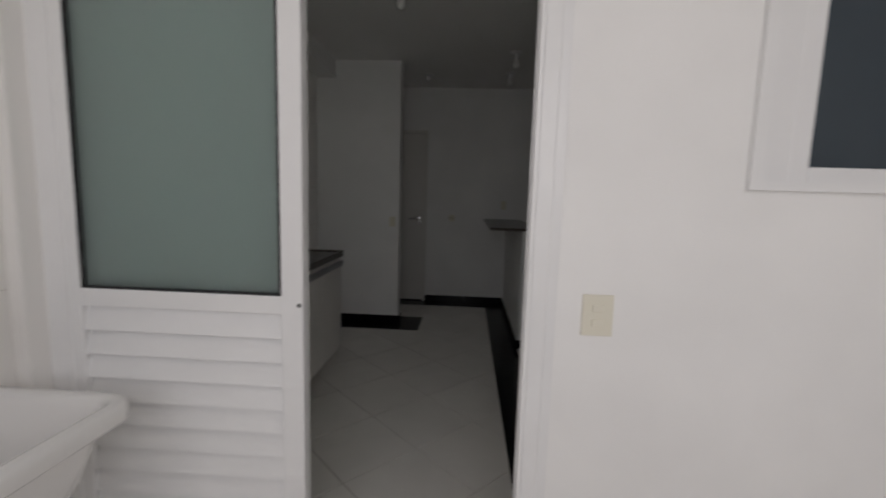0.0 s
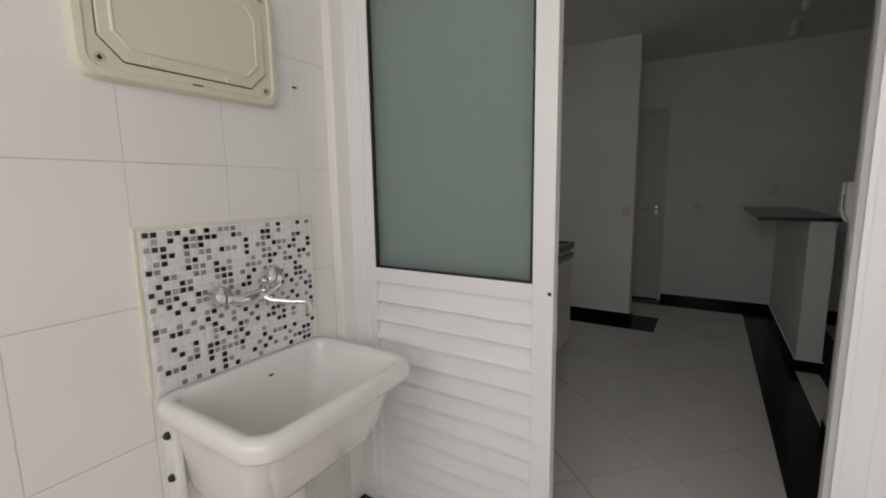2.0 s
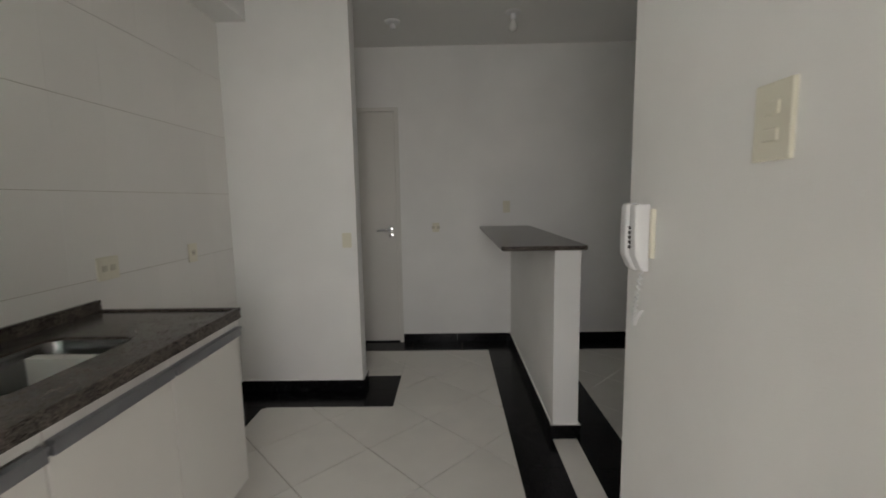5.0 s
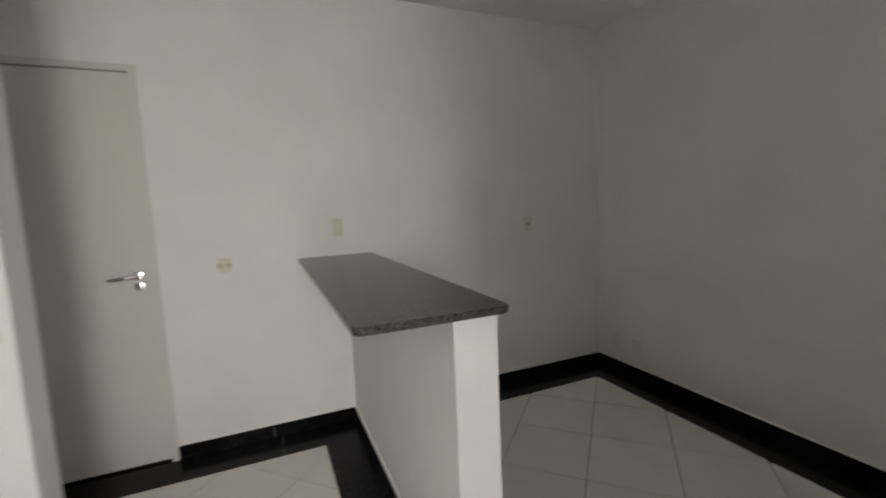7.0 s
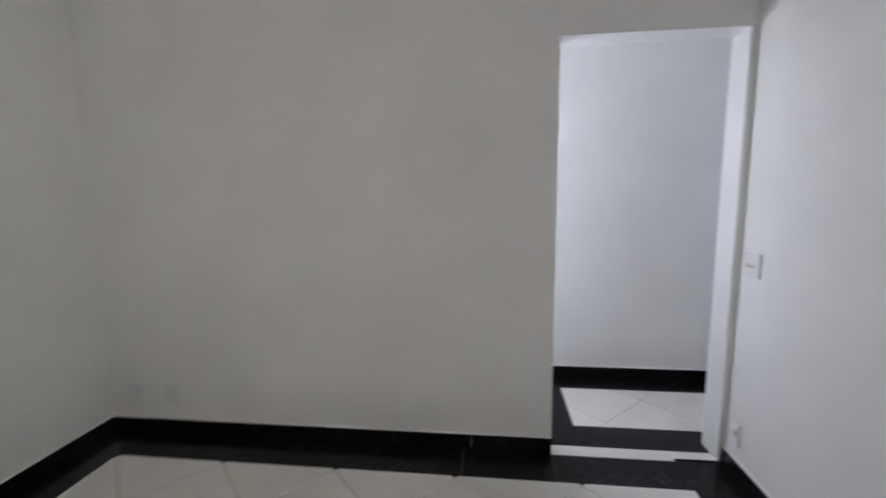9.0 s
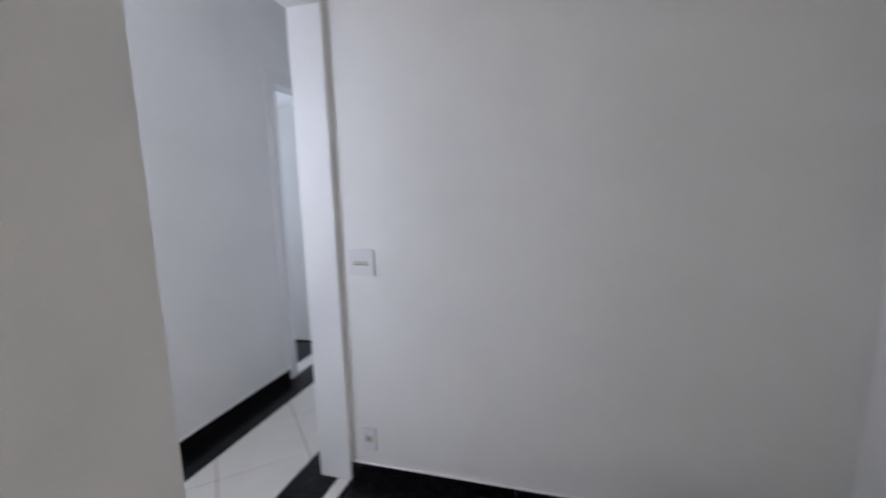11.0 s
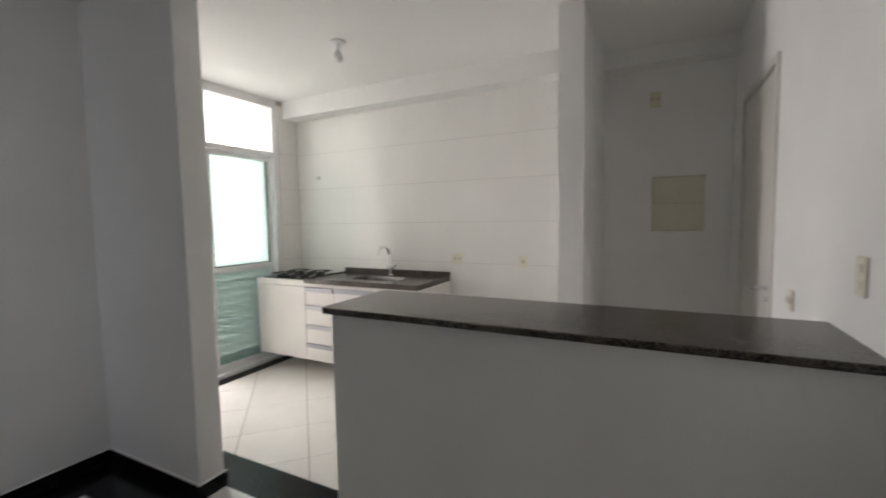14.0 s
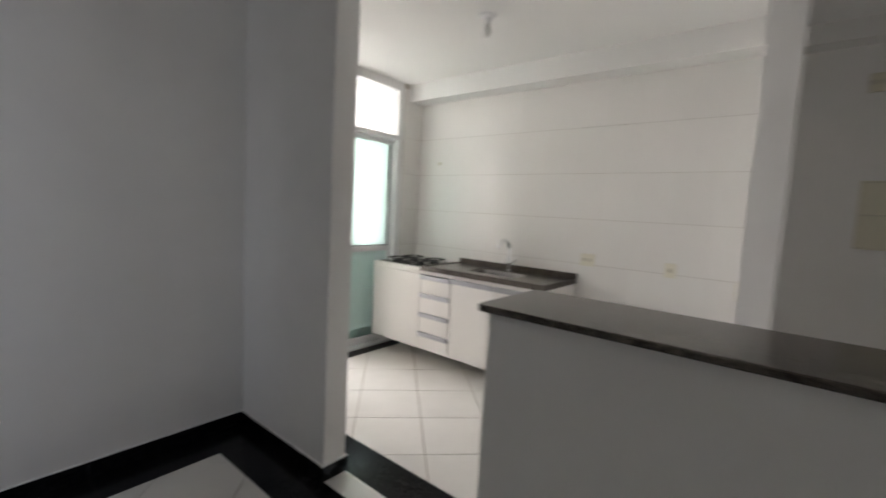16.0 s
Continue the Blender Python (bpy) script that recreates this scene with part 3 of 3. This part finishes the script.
plate(XRR, 3.72, 0.23, "-x", 0.075, 0.115, "white blank wall plate above the black skirting", "wall_plate", "none", WHITE_PL)
plate(XE, 3.60, 2.30, "+x", 0.075, 0.11, "cream doorbell box high on the recess wall", "doorbell", "double", CREAM, 0.025)
plate(XL, 0.43, 1.87, "+x", 0.03, 0.03, "small gas pipe cap on the kitchen tiles", "pipe_cap", "none", CREAM_DARK, 0.02)

panel = thing("breaker_panel", on_wall(XE, 3.765, 1.505, "+x"), "cream electrical breaker panel with two hinged covers", "breaker panel")
part("frame", bbox(-0.178, 0.178, -0.012, 0, -0.21, 0.21, r=0.004), CREAM, panel)
part("seam", bbox(-0.170, 0.170, -0.0145, -0.010, -0.202, 0.203), CREAM_DARK, panel)
for z0, z1 in ((-0.20, -0.003), (0.004, 0.198)):
    part("cover", bbox(-0.168, 0.168, -0.018, -0.008, z0, z1, r=0.003), CREAM, panel)
for x0, z0 in ((-0.172, -0.205), (0.172, 0.205)):
    part("screw", turned(bmesh.new(), [(0.006, 0), (0.005, 0.003)], 10, pose(x0, -0.012, z0, 90)), GREY_AL, panel)


def ceiling_lamp(x, y, label, bulb=True):
    t = thing("ceiling_lamp", pose(x, y, ZC), label, "ceiling lamp", "bare bulb holders")
    part("rose", turned(bmesh.new(), [(0.0, 0), (0.055, 0), (0.055, -0.008), (0.035, -0.016), (0.02, -0.018)]), WHITE_PL, t, smooth=True)
    part("holder", turned(bmesh.new(), [(0.02, -0.016), (0.022, -0.05), (0.019, -0.055)]), WHITE_PL, t, smooth=True)
    if bulb:
        part("bulb", turned(bmesh.new(), [(0.014, -0.053), (0.02, -0.07), (0.03, -0.095), (0.031, -0.11), (0.024, -0.128), (0.008, -0.137)]), BULB, t, "clear unlit bulb", True)
    return t


ceiling_lamp(0.19, 1.64, "white ceiling bulb holder with an unlit bulb")
ceiling_lamp(1.06, 2.83, "white ceiling bulb holder with an unlit bulb")
ceiling_lamp(1.07, 3.46, "white ceiling bulb holder with an unlit bulb")
ceiling_lamp(0.19, 3.58, "empty white ceiling lamp rose near the entrance", False)

# intercom
ic = thing("intercom", on_wall(XR, 1.440, 1.222, "-x"), "white wall intercom with handset, ivory back plate and coiled cord", "intercom")
part("back_plate", bbox(-0.046, 0.049, -0.012, 0, -0.060, 0.074, r=0.003), IVORY, ic, "ivory back plate")


def swept(x0, x1, profile, r=0.008):
    """A shell of rounded plan between x0 and x1 whose front follows (height, depth) pairs."""
    rows = []
    for z, d0, d1 in profile:
        rows.append([(p[0], p[1], z) for p in ring((x0 + x1) / 2, -(d0 + d1) / 2, 0, x1 - x0, d1 - d0, r, 4)])
    return loft(bmesh.new(), rows)


part("cradle", swept(-0.002, 0.040, [(-0.096, 0.010, 0.026), (-0.088, 0.010, 0.034), (-0.052, 0.011, 0.050), (0.078, 0.011, 0.052), (0.085, 0.011, 0.049), (0.087, 0.014, 0.044)], 0.006), WHITE_PL, ic, smooth=True)
part("handset", swept(-0.048, -0.003, [(-0.100, 0.014, 0.030), (-0.092, 0.013, 0.040), (-0.055, 0.013, 0.058), (-0.03, 0.014, 0.059), (0.05, 0.014, 0.058), (0.077, 0.013, 0.058), (0.086, 0.013, 0.054), (0.089, 0.016, 0.046)], 0.009), WHITE_PL, ic, smooth=True)
for i in range(5):
    part("grille_slot", bbox(-0.001, 0.011, -0.0534, -0.048, -0.036 + i * 0.0135, -0.0275 + i * 0.0135, r=0.001), DARK, ic, "dark speaker slot")
cord = []
for i in range(161):
    u = i / 160
    a = u * 2 * math.pi * 24
    x = 0.010 - 0.046 * math.sin(u * math.pi) ** 0.8 + 0.012 * u
    z = -0.100 - 0.165 * math.sin(u * math.pi * 0.86) if u < 0.58 else -0.265 + 0.055 * (u - 0.58) / 0.42
    cord.append((x + 0.005 * math.cos(a), -0.016 + 0.005 * math.sin(a), z))
part("coiled_cord", tube(bmesh.new(), cord, 0.0024, 5), WHITE_PL, ic)

# ---------------- laundry tub ----------------
tub = thing("laundry_tub", pose(-0.452, -0.465, 0), "white ceramic wall-hung laundry tub on a pedestal", "laundry tub")
W, D = 0.465, 0.60


def tub_ring(z, w, d, r, dx=0.0):
    bow = 0.022 * min(1.0, w / 0.46) ** 2
    return [(x + bow * max(0.0, x) / (w / 2) * (1 - (2 * y / d) ** 2), y, q) for x, y, q in ring(dx, 0, z, w, d, r, 10)]


rings = [tub_ring(0.455, 0.24, 0.40, 0.05, -0.09), tub_ring(0.475, 0.30, 0.46, 0.045, -0.065), tub_ring(0.55, 0.345, 0.49, 0.045, -0.045), tub_ring(0.64, 0.375, 0.515, 0.05, -0.03), tub_ring(0.690, 0.39, 0.53, 0.055, -0.022),
         tub_ring(0.700, 0.405, 0.545, 0.06, -0.016), tub_ring(0.703, W - 0.03, D - 0.03, 0.062), tub_ring(0.708, W - 0.012, D - 0.012, 0.064), tub_ring(0.717, W, D, 0.066), tub_ring(0.744, W, D, 0.066), tub_ring(0.755, W - 0.008, D - 0.008, 0.064),
         tub_ring(0.762, W - 0.022, D - 0.022, 0.060), tub_ring(0.764, W - 0.045, D - 0.045, 0.055, 0.002), tub_ring(0.762, W - 0.072, D - 0.072, 0.05, 0.004), tub_ring(0.754, W - 0.086, D - 0.086, 0.046, 0.004), tub_ring(0.735, W - 0.094, D - 0.094, 0.046, 0.003),
         tub_ring(0.62, W - 0.13, D - 0.13, 0.055, -0.005), tub_ring(0.52, W - 0.165, D - 0.18, 0.065, -0.025), tub_ring(0.488, W - 0.20, D - 0.23, 0.065, -0.03), tub_ring(0.475, W - 0.26, D - 0.30, 0.05, -0.03)]
part("basin", loft(bmesh.new(), rings), CERAMIC, tub, smooth=True)
part("pedestal", turned(bmesh.new(), [(0.10, 0.0), (0.095, 0.02), (0.075, 0.10), (0.068, 0.28), (0.085, 0.42), (0.11, 0.46)], 24, Matrix.Translation((-0.10, 0, 0))), CERAMIC, tub, smooth=True)
for s in (-1, 1):
    fl = part("side_flange", bbox(-0.226, -0.165, s * 0.262 - 0.012, s * 0.262 + 0.012, 0.45, 0.722, r=0.008), CERAMIC, tub)
    for z in (0.53, 0.655):
        part("bolt", turned(bmesh.new(), [(0.011, 0), (0.011, 0.006), (0.007, 0.012)], 10, pose(-0.19, s * 0.274, z, 90 if s < 0 else -90)), DARK, fl, "dark fixing bolt")
part("overflow_slot", bbox(-0.158, -0.153, 0.02, 0.035, 0.715, 0.719), DARK, tub)

mos = thing("mosaic_panel", on_wall(XA, -0.475, 0.99, "+x"), "black, grey and white glass mosaic splashback", "splashback")
part("backing", bbox(-0.278, 0.278, -0.010, 0, -0.222, 0.222, r=0.002), WALLTILE, mos)
for x0, x1, z0, z1 in ((-0.288, -0.278, -0.222, 0.232), (0.278, 0.286, -0.222, 0.232), (-0.278, 0.278, 0.222, 0.232)):
    part("edge_bead", bbox(x0, x1, -0.011, 0, z0, z1, r=0.002), IVORY, mos, "cream grout bead")
rng = random.Random(4)
verts, faces, mats = [], [], []
cols, rows_n, pitch = 27, 22, 0.02
for i in range(cols):
    for j in range(rows_n):
        cx, cz, h = (i - (cols - 1) / 2) * pitch, (j - (rows_n - 1) / 2) * pitch, 0.0070
        f, k = -0.0135 - rng.uniform(0, 0.0006), len(verts)
        verts += [(cx - h, -0.0095, cz - h), (cx + h, -0.0095, cz - h), (cx + h, -0.0095, cz + h), (cx - h, -0.0095, cz + h)]
        g = h - 0.0009
        verts += [(cx - g, f, cz - g), (cx + g, f, cz - g), (cx + g, f, cz + g), (cx - g, f, cz + g)]
        kind = rng.choices((0, 1, 2), (0.36, 0.36, 0.28) if (i + j) % 2 else (0.77, 0.13, 0.10))[0]
        for q in ((4, 5, 6, 7), (0, 1, 5, 4), (1, 2, 6, 5), (2, 3, 7, 6), (3, 0, 4, 7)):
            faces.append([k + v for v in q])
            mats.append(kind)
me = bpy.data.meshes.new("mosaic_tiles")
me.from_pydata(verts, [], faces)
for m in MOSAIC:
    me.materials.append(m)
me.polygons.foreach_set("material_index", mats)
mt = new("mosaic_tiles", me)
mt.parent = mos
tagged(mt, kind="stuff")

# wall mixer: local x runs along the wall, -y out of it
mx = thing("laundry_tap", on_wall(XA + 0.012, -0.475, 1.0, "+x"), "chrome wall-mounted mixer tap over the tub", "tap")
for s in (-0.085, 0.085):
    part("wall_flange", turned(bmesh.new(), [(0.032, 0), (0.030, 0.010), (0.018, 0.018), (0.016, 0.05), (0.0, 0.052)], 20, pose(s, -0.002, 0.02 if s > 0 else 0.0, 90)), CHROME, mx, smooth=True)
part("body", tube(bmesh.new(), [(-0.085, -0.045, 0.0), (-0.05, -0.055, -0.012), (0.02, -0.06, -0.008), (0.085, -0.05, 0.015)], [0.016, 0.018, 0.019, 0.017], 14), CHROME, mx, smooth=True)
for s, z in ((-0.115, 0.012), (0.055, 0.045)):
    k = part("knob", turned(bmesh.new(), [(0.012, 0), (0.026, 0.006), (0.029, 0.02), (0.025, 0.034), (0.012, 0.040)], 10, pose(s, -0.055, z, 75)), CHROME, mx, smooth=True)
part("spout", tube(bmesh.new(), [(0.02, -0.06, -0.01), (0.03, -0.09, -0.025), (0.06, -0.13, -0.032), (0.095, -0.165, -0.034), (0.105, -0.175, -0.045), (0.106, -0.176, -0.075)], [0.012, 0.011, 0.010, 0.011, 0.013, 0.013], 12), CHROME, mx, smooth=True)

# inspection hatch
ha = thing("inspection_hatch", on_wall(XA, -0.572, 1.757, "+x"), "cream plastic inspection hatch with screwed rounded frame", "hatch")


def wall_ring(w, h, r, out):
    return [(p[0], -out, p[1]) for p in ring(0, 0, 0, w, h, r, 6)]


def octo(w, h, c, out):
    return [(x, -out, z) for x, z in ((w / 2, -h / 2 + c), (w / 2, h / 2 - c), (w / 2 - c, h / 2), (-w / 2 + c, h / 2), (-w / 2, h / 2 - c), (-w / 2, -h / 2 + c), (-w / 2 + c, -h / 2), (w / 2 - c, -h / 2))]


part("frame", loft(bmesh.new(), [wall_ring(0.535, 0.365, 0.045, 0), wall_ring(0.535, 0.365, 0.045, 0.016), wall_ring(0.520, 0.350, 0.040, 0.026), wall_ring(0.490, 0.320, 0.035, 0.028), wall_ring(0.480, 0.310, 0.03, 0.023)]), CREAM, ha, smooth=True)
# dark plate whose rim paints the shade in the gap round the lid
part("shadow_gap", loft(bmesh.new(), [octo(0.442, 0.276, 0.052, 0.020), octo(0.442, 0.276, 0.052, 0.0236)]), DARK, ha)
lid = part("lid", loft(bmesh.new(), [octo(0.436, 0.270, 0.050, 0.020), octo(0.436, 0.270, 0.050, 0.027), octo(0.430, 0.264, 0.049, 0.029), octo(0.385, 0.215, 0.036, 0.029), octo(0.378, 0.208, 0.034, 0.0335), octo(0.372, 0.202, 0.033, 0.0335), octo(0.366, 0.196, 0.032, 0.031)]), CREAM, ha)
for s in (-0.10, 0.10):
    part("hinge", turned(bmesh.new(), [(0.0, -0.018), (0.009, -0.016), (0.009, 0.016), (0.0, 0.018)], 10, pose(s, -0.029, -0.127, 0, 90)), CREAM, lid, smooth=True)
for sx in (-1, 1):
    for sz in (-1, 1):
        part("screw", turned(bmesh.new(), [(0.012, 0), (0.012, 0.004), (0.006, 0.004), (0.005, 0.001)], 14, pose(sx * 0.218, -0.022, sz * 0.135, 90)), CREAM_DARK, ha, "yellowed screw cap", True)
part("latch_slot", bbox(-0.012, 0.016, -0.0285, -0.0265, -0.160, -0.156), DARK, ha)
hk = thing("wall_anchor", on_wall(XA, -0.225, 1.66, "+x"), "small dark screw anchor in the tiles", "screw")
part("anchor", bbox(-0.008, 0.008, -0.006, 0, -0.002, 0.002), DARK, hk)

# ---------------- skirting and floor borders, piece by piece ----------------
skirting = tagged(new("baseboard"), "polished black granite skirting", "baseboard", kind="structure")


def skirt(axis, a0, a1, at, side, length=0.42):
    """Skirting along one wall: axis runs along it, side is the way that it faces."""
    n = max(1, round((a1 - a0) / length))
    for i in range(n):
        u0, u1 = a0 + (a1 - a0) * i / n, a0 + (a1 - a0) * (i + 1) / n - (0.0015 if i < n - 1 else 0)
        v0, v1 = sorted((at, at + side * 0.013))
        bm = bbox(u0, u1, v0, v1, 0, HB, r=0.0015, seg=1) if axis == "x" else bbox(v0, v1, u0, u1, 0, HB, r=0.0015, seg=1)
        part("skirting_piece", bm, BLACK, skirting)
    v0, v1 = sorted((at, at + side * 0.010))
    part("plaster_bead", bbox(a0, a1, v0, v1, HB - 0.001, HB + 0.003) if axis == "x" else bbox(v0, v1, a0, a1, HB - 0.001, HB + 0.003), PAINT, skirting, "thin white plaster bead")


skirt("x", 0.15, XR, YF, -1)
skirt("x", XE, -0.72, YF, -1)
skirt("x", XR2 + 0.005, XRR, YF, -1)
skirt("y", OPY1, YF - 0.013, XRR, -1)
skirt("x", XR2, XRR - 0.004, Y2, 1)
skirt("y", Y2 + 0.013, YE, XR2, 1)
skirt("x", XR - 0.013, XR2 + 0.013, YE, 1)
skirt("y", 0.14, YE, XR, -1)
skirt("y", YB0, YF - 0.013, XR, -1)
skirt("y", YB0, YF - 0.013, XR2 + 0.005, 1)
skirt("x", XR - 0.013, XR2 + 0.018, YB0, -1)
skirt("x", XL, XNIB, YN0, -1)
skirt("y", YN0 - 0.013, YN1 + 0.013, XNIB, 1)
skirt("y", 1.0, YN0 - 0.013, XL, 1)
skirt("x", XE, XNIB, YN1, 1)
skirt("y", YN1 + 0.013, YF - 0.013, XE, 1)
skirt("y", -0.12, YHN, XH, -1)
skirt("y", -1.17, -0.95, XH, -1)
skirt("y", -2.95, -2.0, XH, -1)
skirt("x", XRR + 0.15, XH, YHN, -1)
skirt("y", -2.95, Y2 - 0.15, XRR + 0.15, 1)
skirt("x", XH + 0.8, 6.25, -1.12, -1)
skirt("y", -2.95, -1.12, 6.25, -1)

border = tagged(new("floor_border"), "polished black granite strips around the tile floor", "floor border", kind="structure")


def strip(x0, x1, y0, y1, material=BLACK, length=0.42):
    """A run of border slabs, split along its longer side."""
    along = x1 - x0 > y1 - y0
    n = max(1, round(max(x1 - x0, y1 - y0) / length))
    for i in range(n):
        a, b = i / n, (i + 1) / n
        g = 0.001
        q = (x0 + (x1 - x0) * a + g, x0 + (x1 - x0) * b - g, y0 + g, y1 - g) if along else (x0 + g, x1 - g, y0 + (y1 - y0) * a + g, y0 + (y1 - y0) * b - g)
        part("border_slab", bbox(*q, -0.012, 0.0), material, border)


strip(0.92, XR, 0.15, YF - BW)
strip(XE, XR, YF - BW, YF)
strip(XL, 0.21, YN0 - BW, YN0)
strip(XNIB, 0.21, YN0, 3.34)
strip(XL, XL + BW, 0.36, YN0 - BW)
strip(XL, 0.92, 0.13, 0.25)
strip(XR, XR2, YE, YB0, FLOORTILE, 0.45)
strip(XR2, XR2 + BW, Y2 + BW, YF - BW)
strip(XR2, XRR, Y2, Y2 + BW)
strip(XR2, XRR, YF - BW, YF)
strip(XRR - BW, XRR - 0.025, Y2 + BW, OPY1)
strip(XRR - BW, XRR, OPY1, YF - BW)
strip(XRR - 0.025, XRR + 0.062, OPY0, OPY1, FLOORTILE, 0.9)
strip(XRR + 0.062, XRR + 0.27, -2.95, OPY1)
strip(XRR + 0.15, XRR + 0.27, OPY1, YHN)
strip(XH - 0.20, XH, -2.95, YHN)
strip(XRR + 0.27, XH - 0.20, OPY1, YHN, FLOORTILE, 0.4)
strip(XRR + 0.27, XH - 0.20, OPY1 - 0.17, OPY1)
strip(XH, XH + 0.12, -0.87, -0.20, FLOORTILE, 0.9)
strip(XH, XH + 0.12, -1.92, -1.25, FLOORTILE, 0.9)
strip(XH + 0.12, 6.25, -1.0, 0.75, BLACK, 0.7)
strip(-0.627, 0.906, -0.06, 0.13)


def clip(poly, axis, limit, keep):
    """Cuts a convex polygon by one line."""
    out = []
    for i, p in enumerate(poly):
        q = poly[(i + 1) % len(poly)]
        dp, dq = (p[axis] - limit) * keep, (q[axis] - limit) * keep
        if dp >= 0:
            out.append(p)
        if dp * dq < 0:
            s = dp / (dp - dq)
            out.append((p[0] + (q[0] - p[0]) * s, p[1] + (q[1] - p[1]) * s))
    return out


def area(poly):
    return abs(sum(a[0] * b[1] - a[1] * b[0] for a, b in zip(poly, poly[1:] + poly[:1]))) / 2


def diagonal_tiles(zones, vx, vy, dx=0.608, dy=0.612, gap=0.0036):
    """Square tiles laid at 45 degrees, cut at the borders of the zones."""
    for x0, x1, y0, y1 in zones:
        for i in range(math.floor((x0 - vx) / dx * 2) - 2, math.ceil((x1 - vx) / dx * 2) + 3):
            for j in range(math.floor((y0 - vy) / dy * 2) - 2, math.ceil((y1 - vy) / dy * 2) + 3):
                if (i + j) % 2:
                    continue
                cx, cy = vx + i * dx / 2, vy + dy / 2 + j * dy / 2
                poly = [(cx + dx / 2 - gap, cy), (cx, cy + dy / 2 - gap), (cx - dx / 2 + gap, cy), (cx, cy - dy / 2 + gap)]
                for axis, limit, keep in ((0, x0, 1), (0, x1, -1), (1, y0, 1), (1, y1, -1)):
                    poly = clip(poly, axis, limit, keep) if poly else poly
                if len(poly) < 3 or area(poly) < 0.0004:
                    continue
                bm = bmesh.new()
                loft(bm, [[(*p, -0.012) for p in poly], [(*p, 0.0) for p in poly]])
                part("floor_tile", bm, FLOORTILE, floor)


diagonal_tiles([(XL + BW + 0.001, 0.919, 0.251, YN0 - BW - 0.001), (0.211, 0.919, YN0 - BW - 0.001, YF - BW - 0.001), (XE, 0.21, 3.341, YF - BW - 0.001)], 0.140, 0.553)
diagonal_tiles([(XR2 + BW + 0.001, XRR - BW - 0.001, Y2 + BW + 0.001, YF - BW - 0.001)], 2.638, 2.961, 0.60, 0.60)
diagonal_tiles([(XRR + 0.271, XH - 0.201, -2.9, OPY1 - 0.171)], 3.51, 0.604, 0.60, 0.60)
diagonal_tiles([(XA, XLR, YBACK, -0.061)], 0.5, -0.8)
diagonal_tiles([(XH + 0.121, 6.24, -2.9, -1.13)], 5.0, -2.0)


def wall_tiles(axis, at, side, a0, a1, z0, z1, joint_a, joint_z, tw, th, parent, upright=0.0009):
    """Glazed tiles on a wall, cut at its ends."""
    v0, v1 = sorted((at - side * 0.006, at))
    i0, j0 = math.floor((a0 - joint_a) / tw), math.floor((z0 - joint_z) / th)
    for i in range(i0, math.ceil((a1 - joint_a) / tw)):
        for j in range(j0, math.ceil((z1 - joint_z) / th)):
            u0, u1 = max(a0, joint_a + i * tw + upright), min(a1, joint_a + (i + 1) * tw - upright)
            w0, w1 = max(z0, joint_z + j * th + 0.0012), min(z1, joint_z + (j + 1) * th - 0.0012)
            if u1 - u0 < 0.004 or w1 - w0 < 0.004:
                continue
            e = min(0.0006, upright)
            bm = bbox(v0, v1, u0, u1, w0, w1, r=e, seg=1) if axis == "y" else bbox(u0, u1, v0, v1, w0, w1, r=e, seg=1)
            part("wall_tile", bm, WALLTILE, parent)


wall_tiles("y", XL, 1, 0.13, YN0, 0.0, 2.48, 0.090, 1.022, 0.2512, 0.366, wall_left, 0.00015)
wall_tiles("y", XA, 1, -2.2, -0.0, 0.0, ZC, -0.757, 1.016, 0.265, 0.37, wall_laundry)
stub = structure("wall_stub", bbox(XL, -0.627, 0.12, 0.132, 0, ZC), GROUT, "narrow tiled wall beside the sliding door")
wall_tiles("x", 0.140, 1, XL, -0.628, 0.0, 2.60, -0.75, 1.022, 0.2512, 0.366, stub, 0.00015)
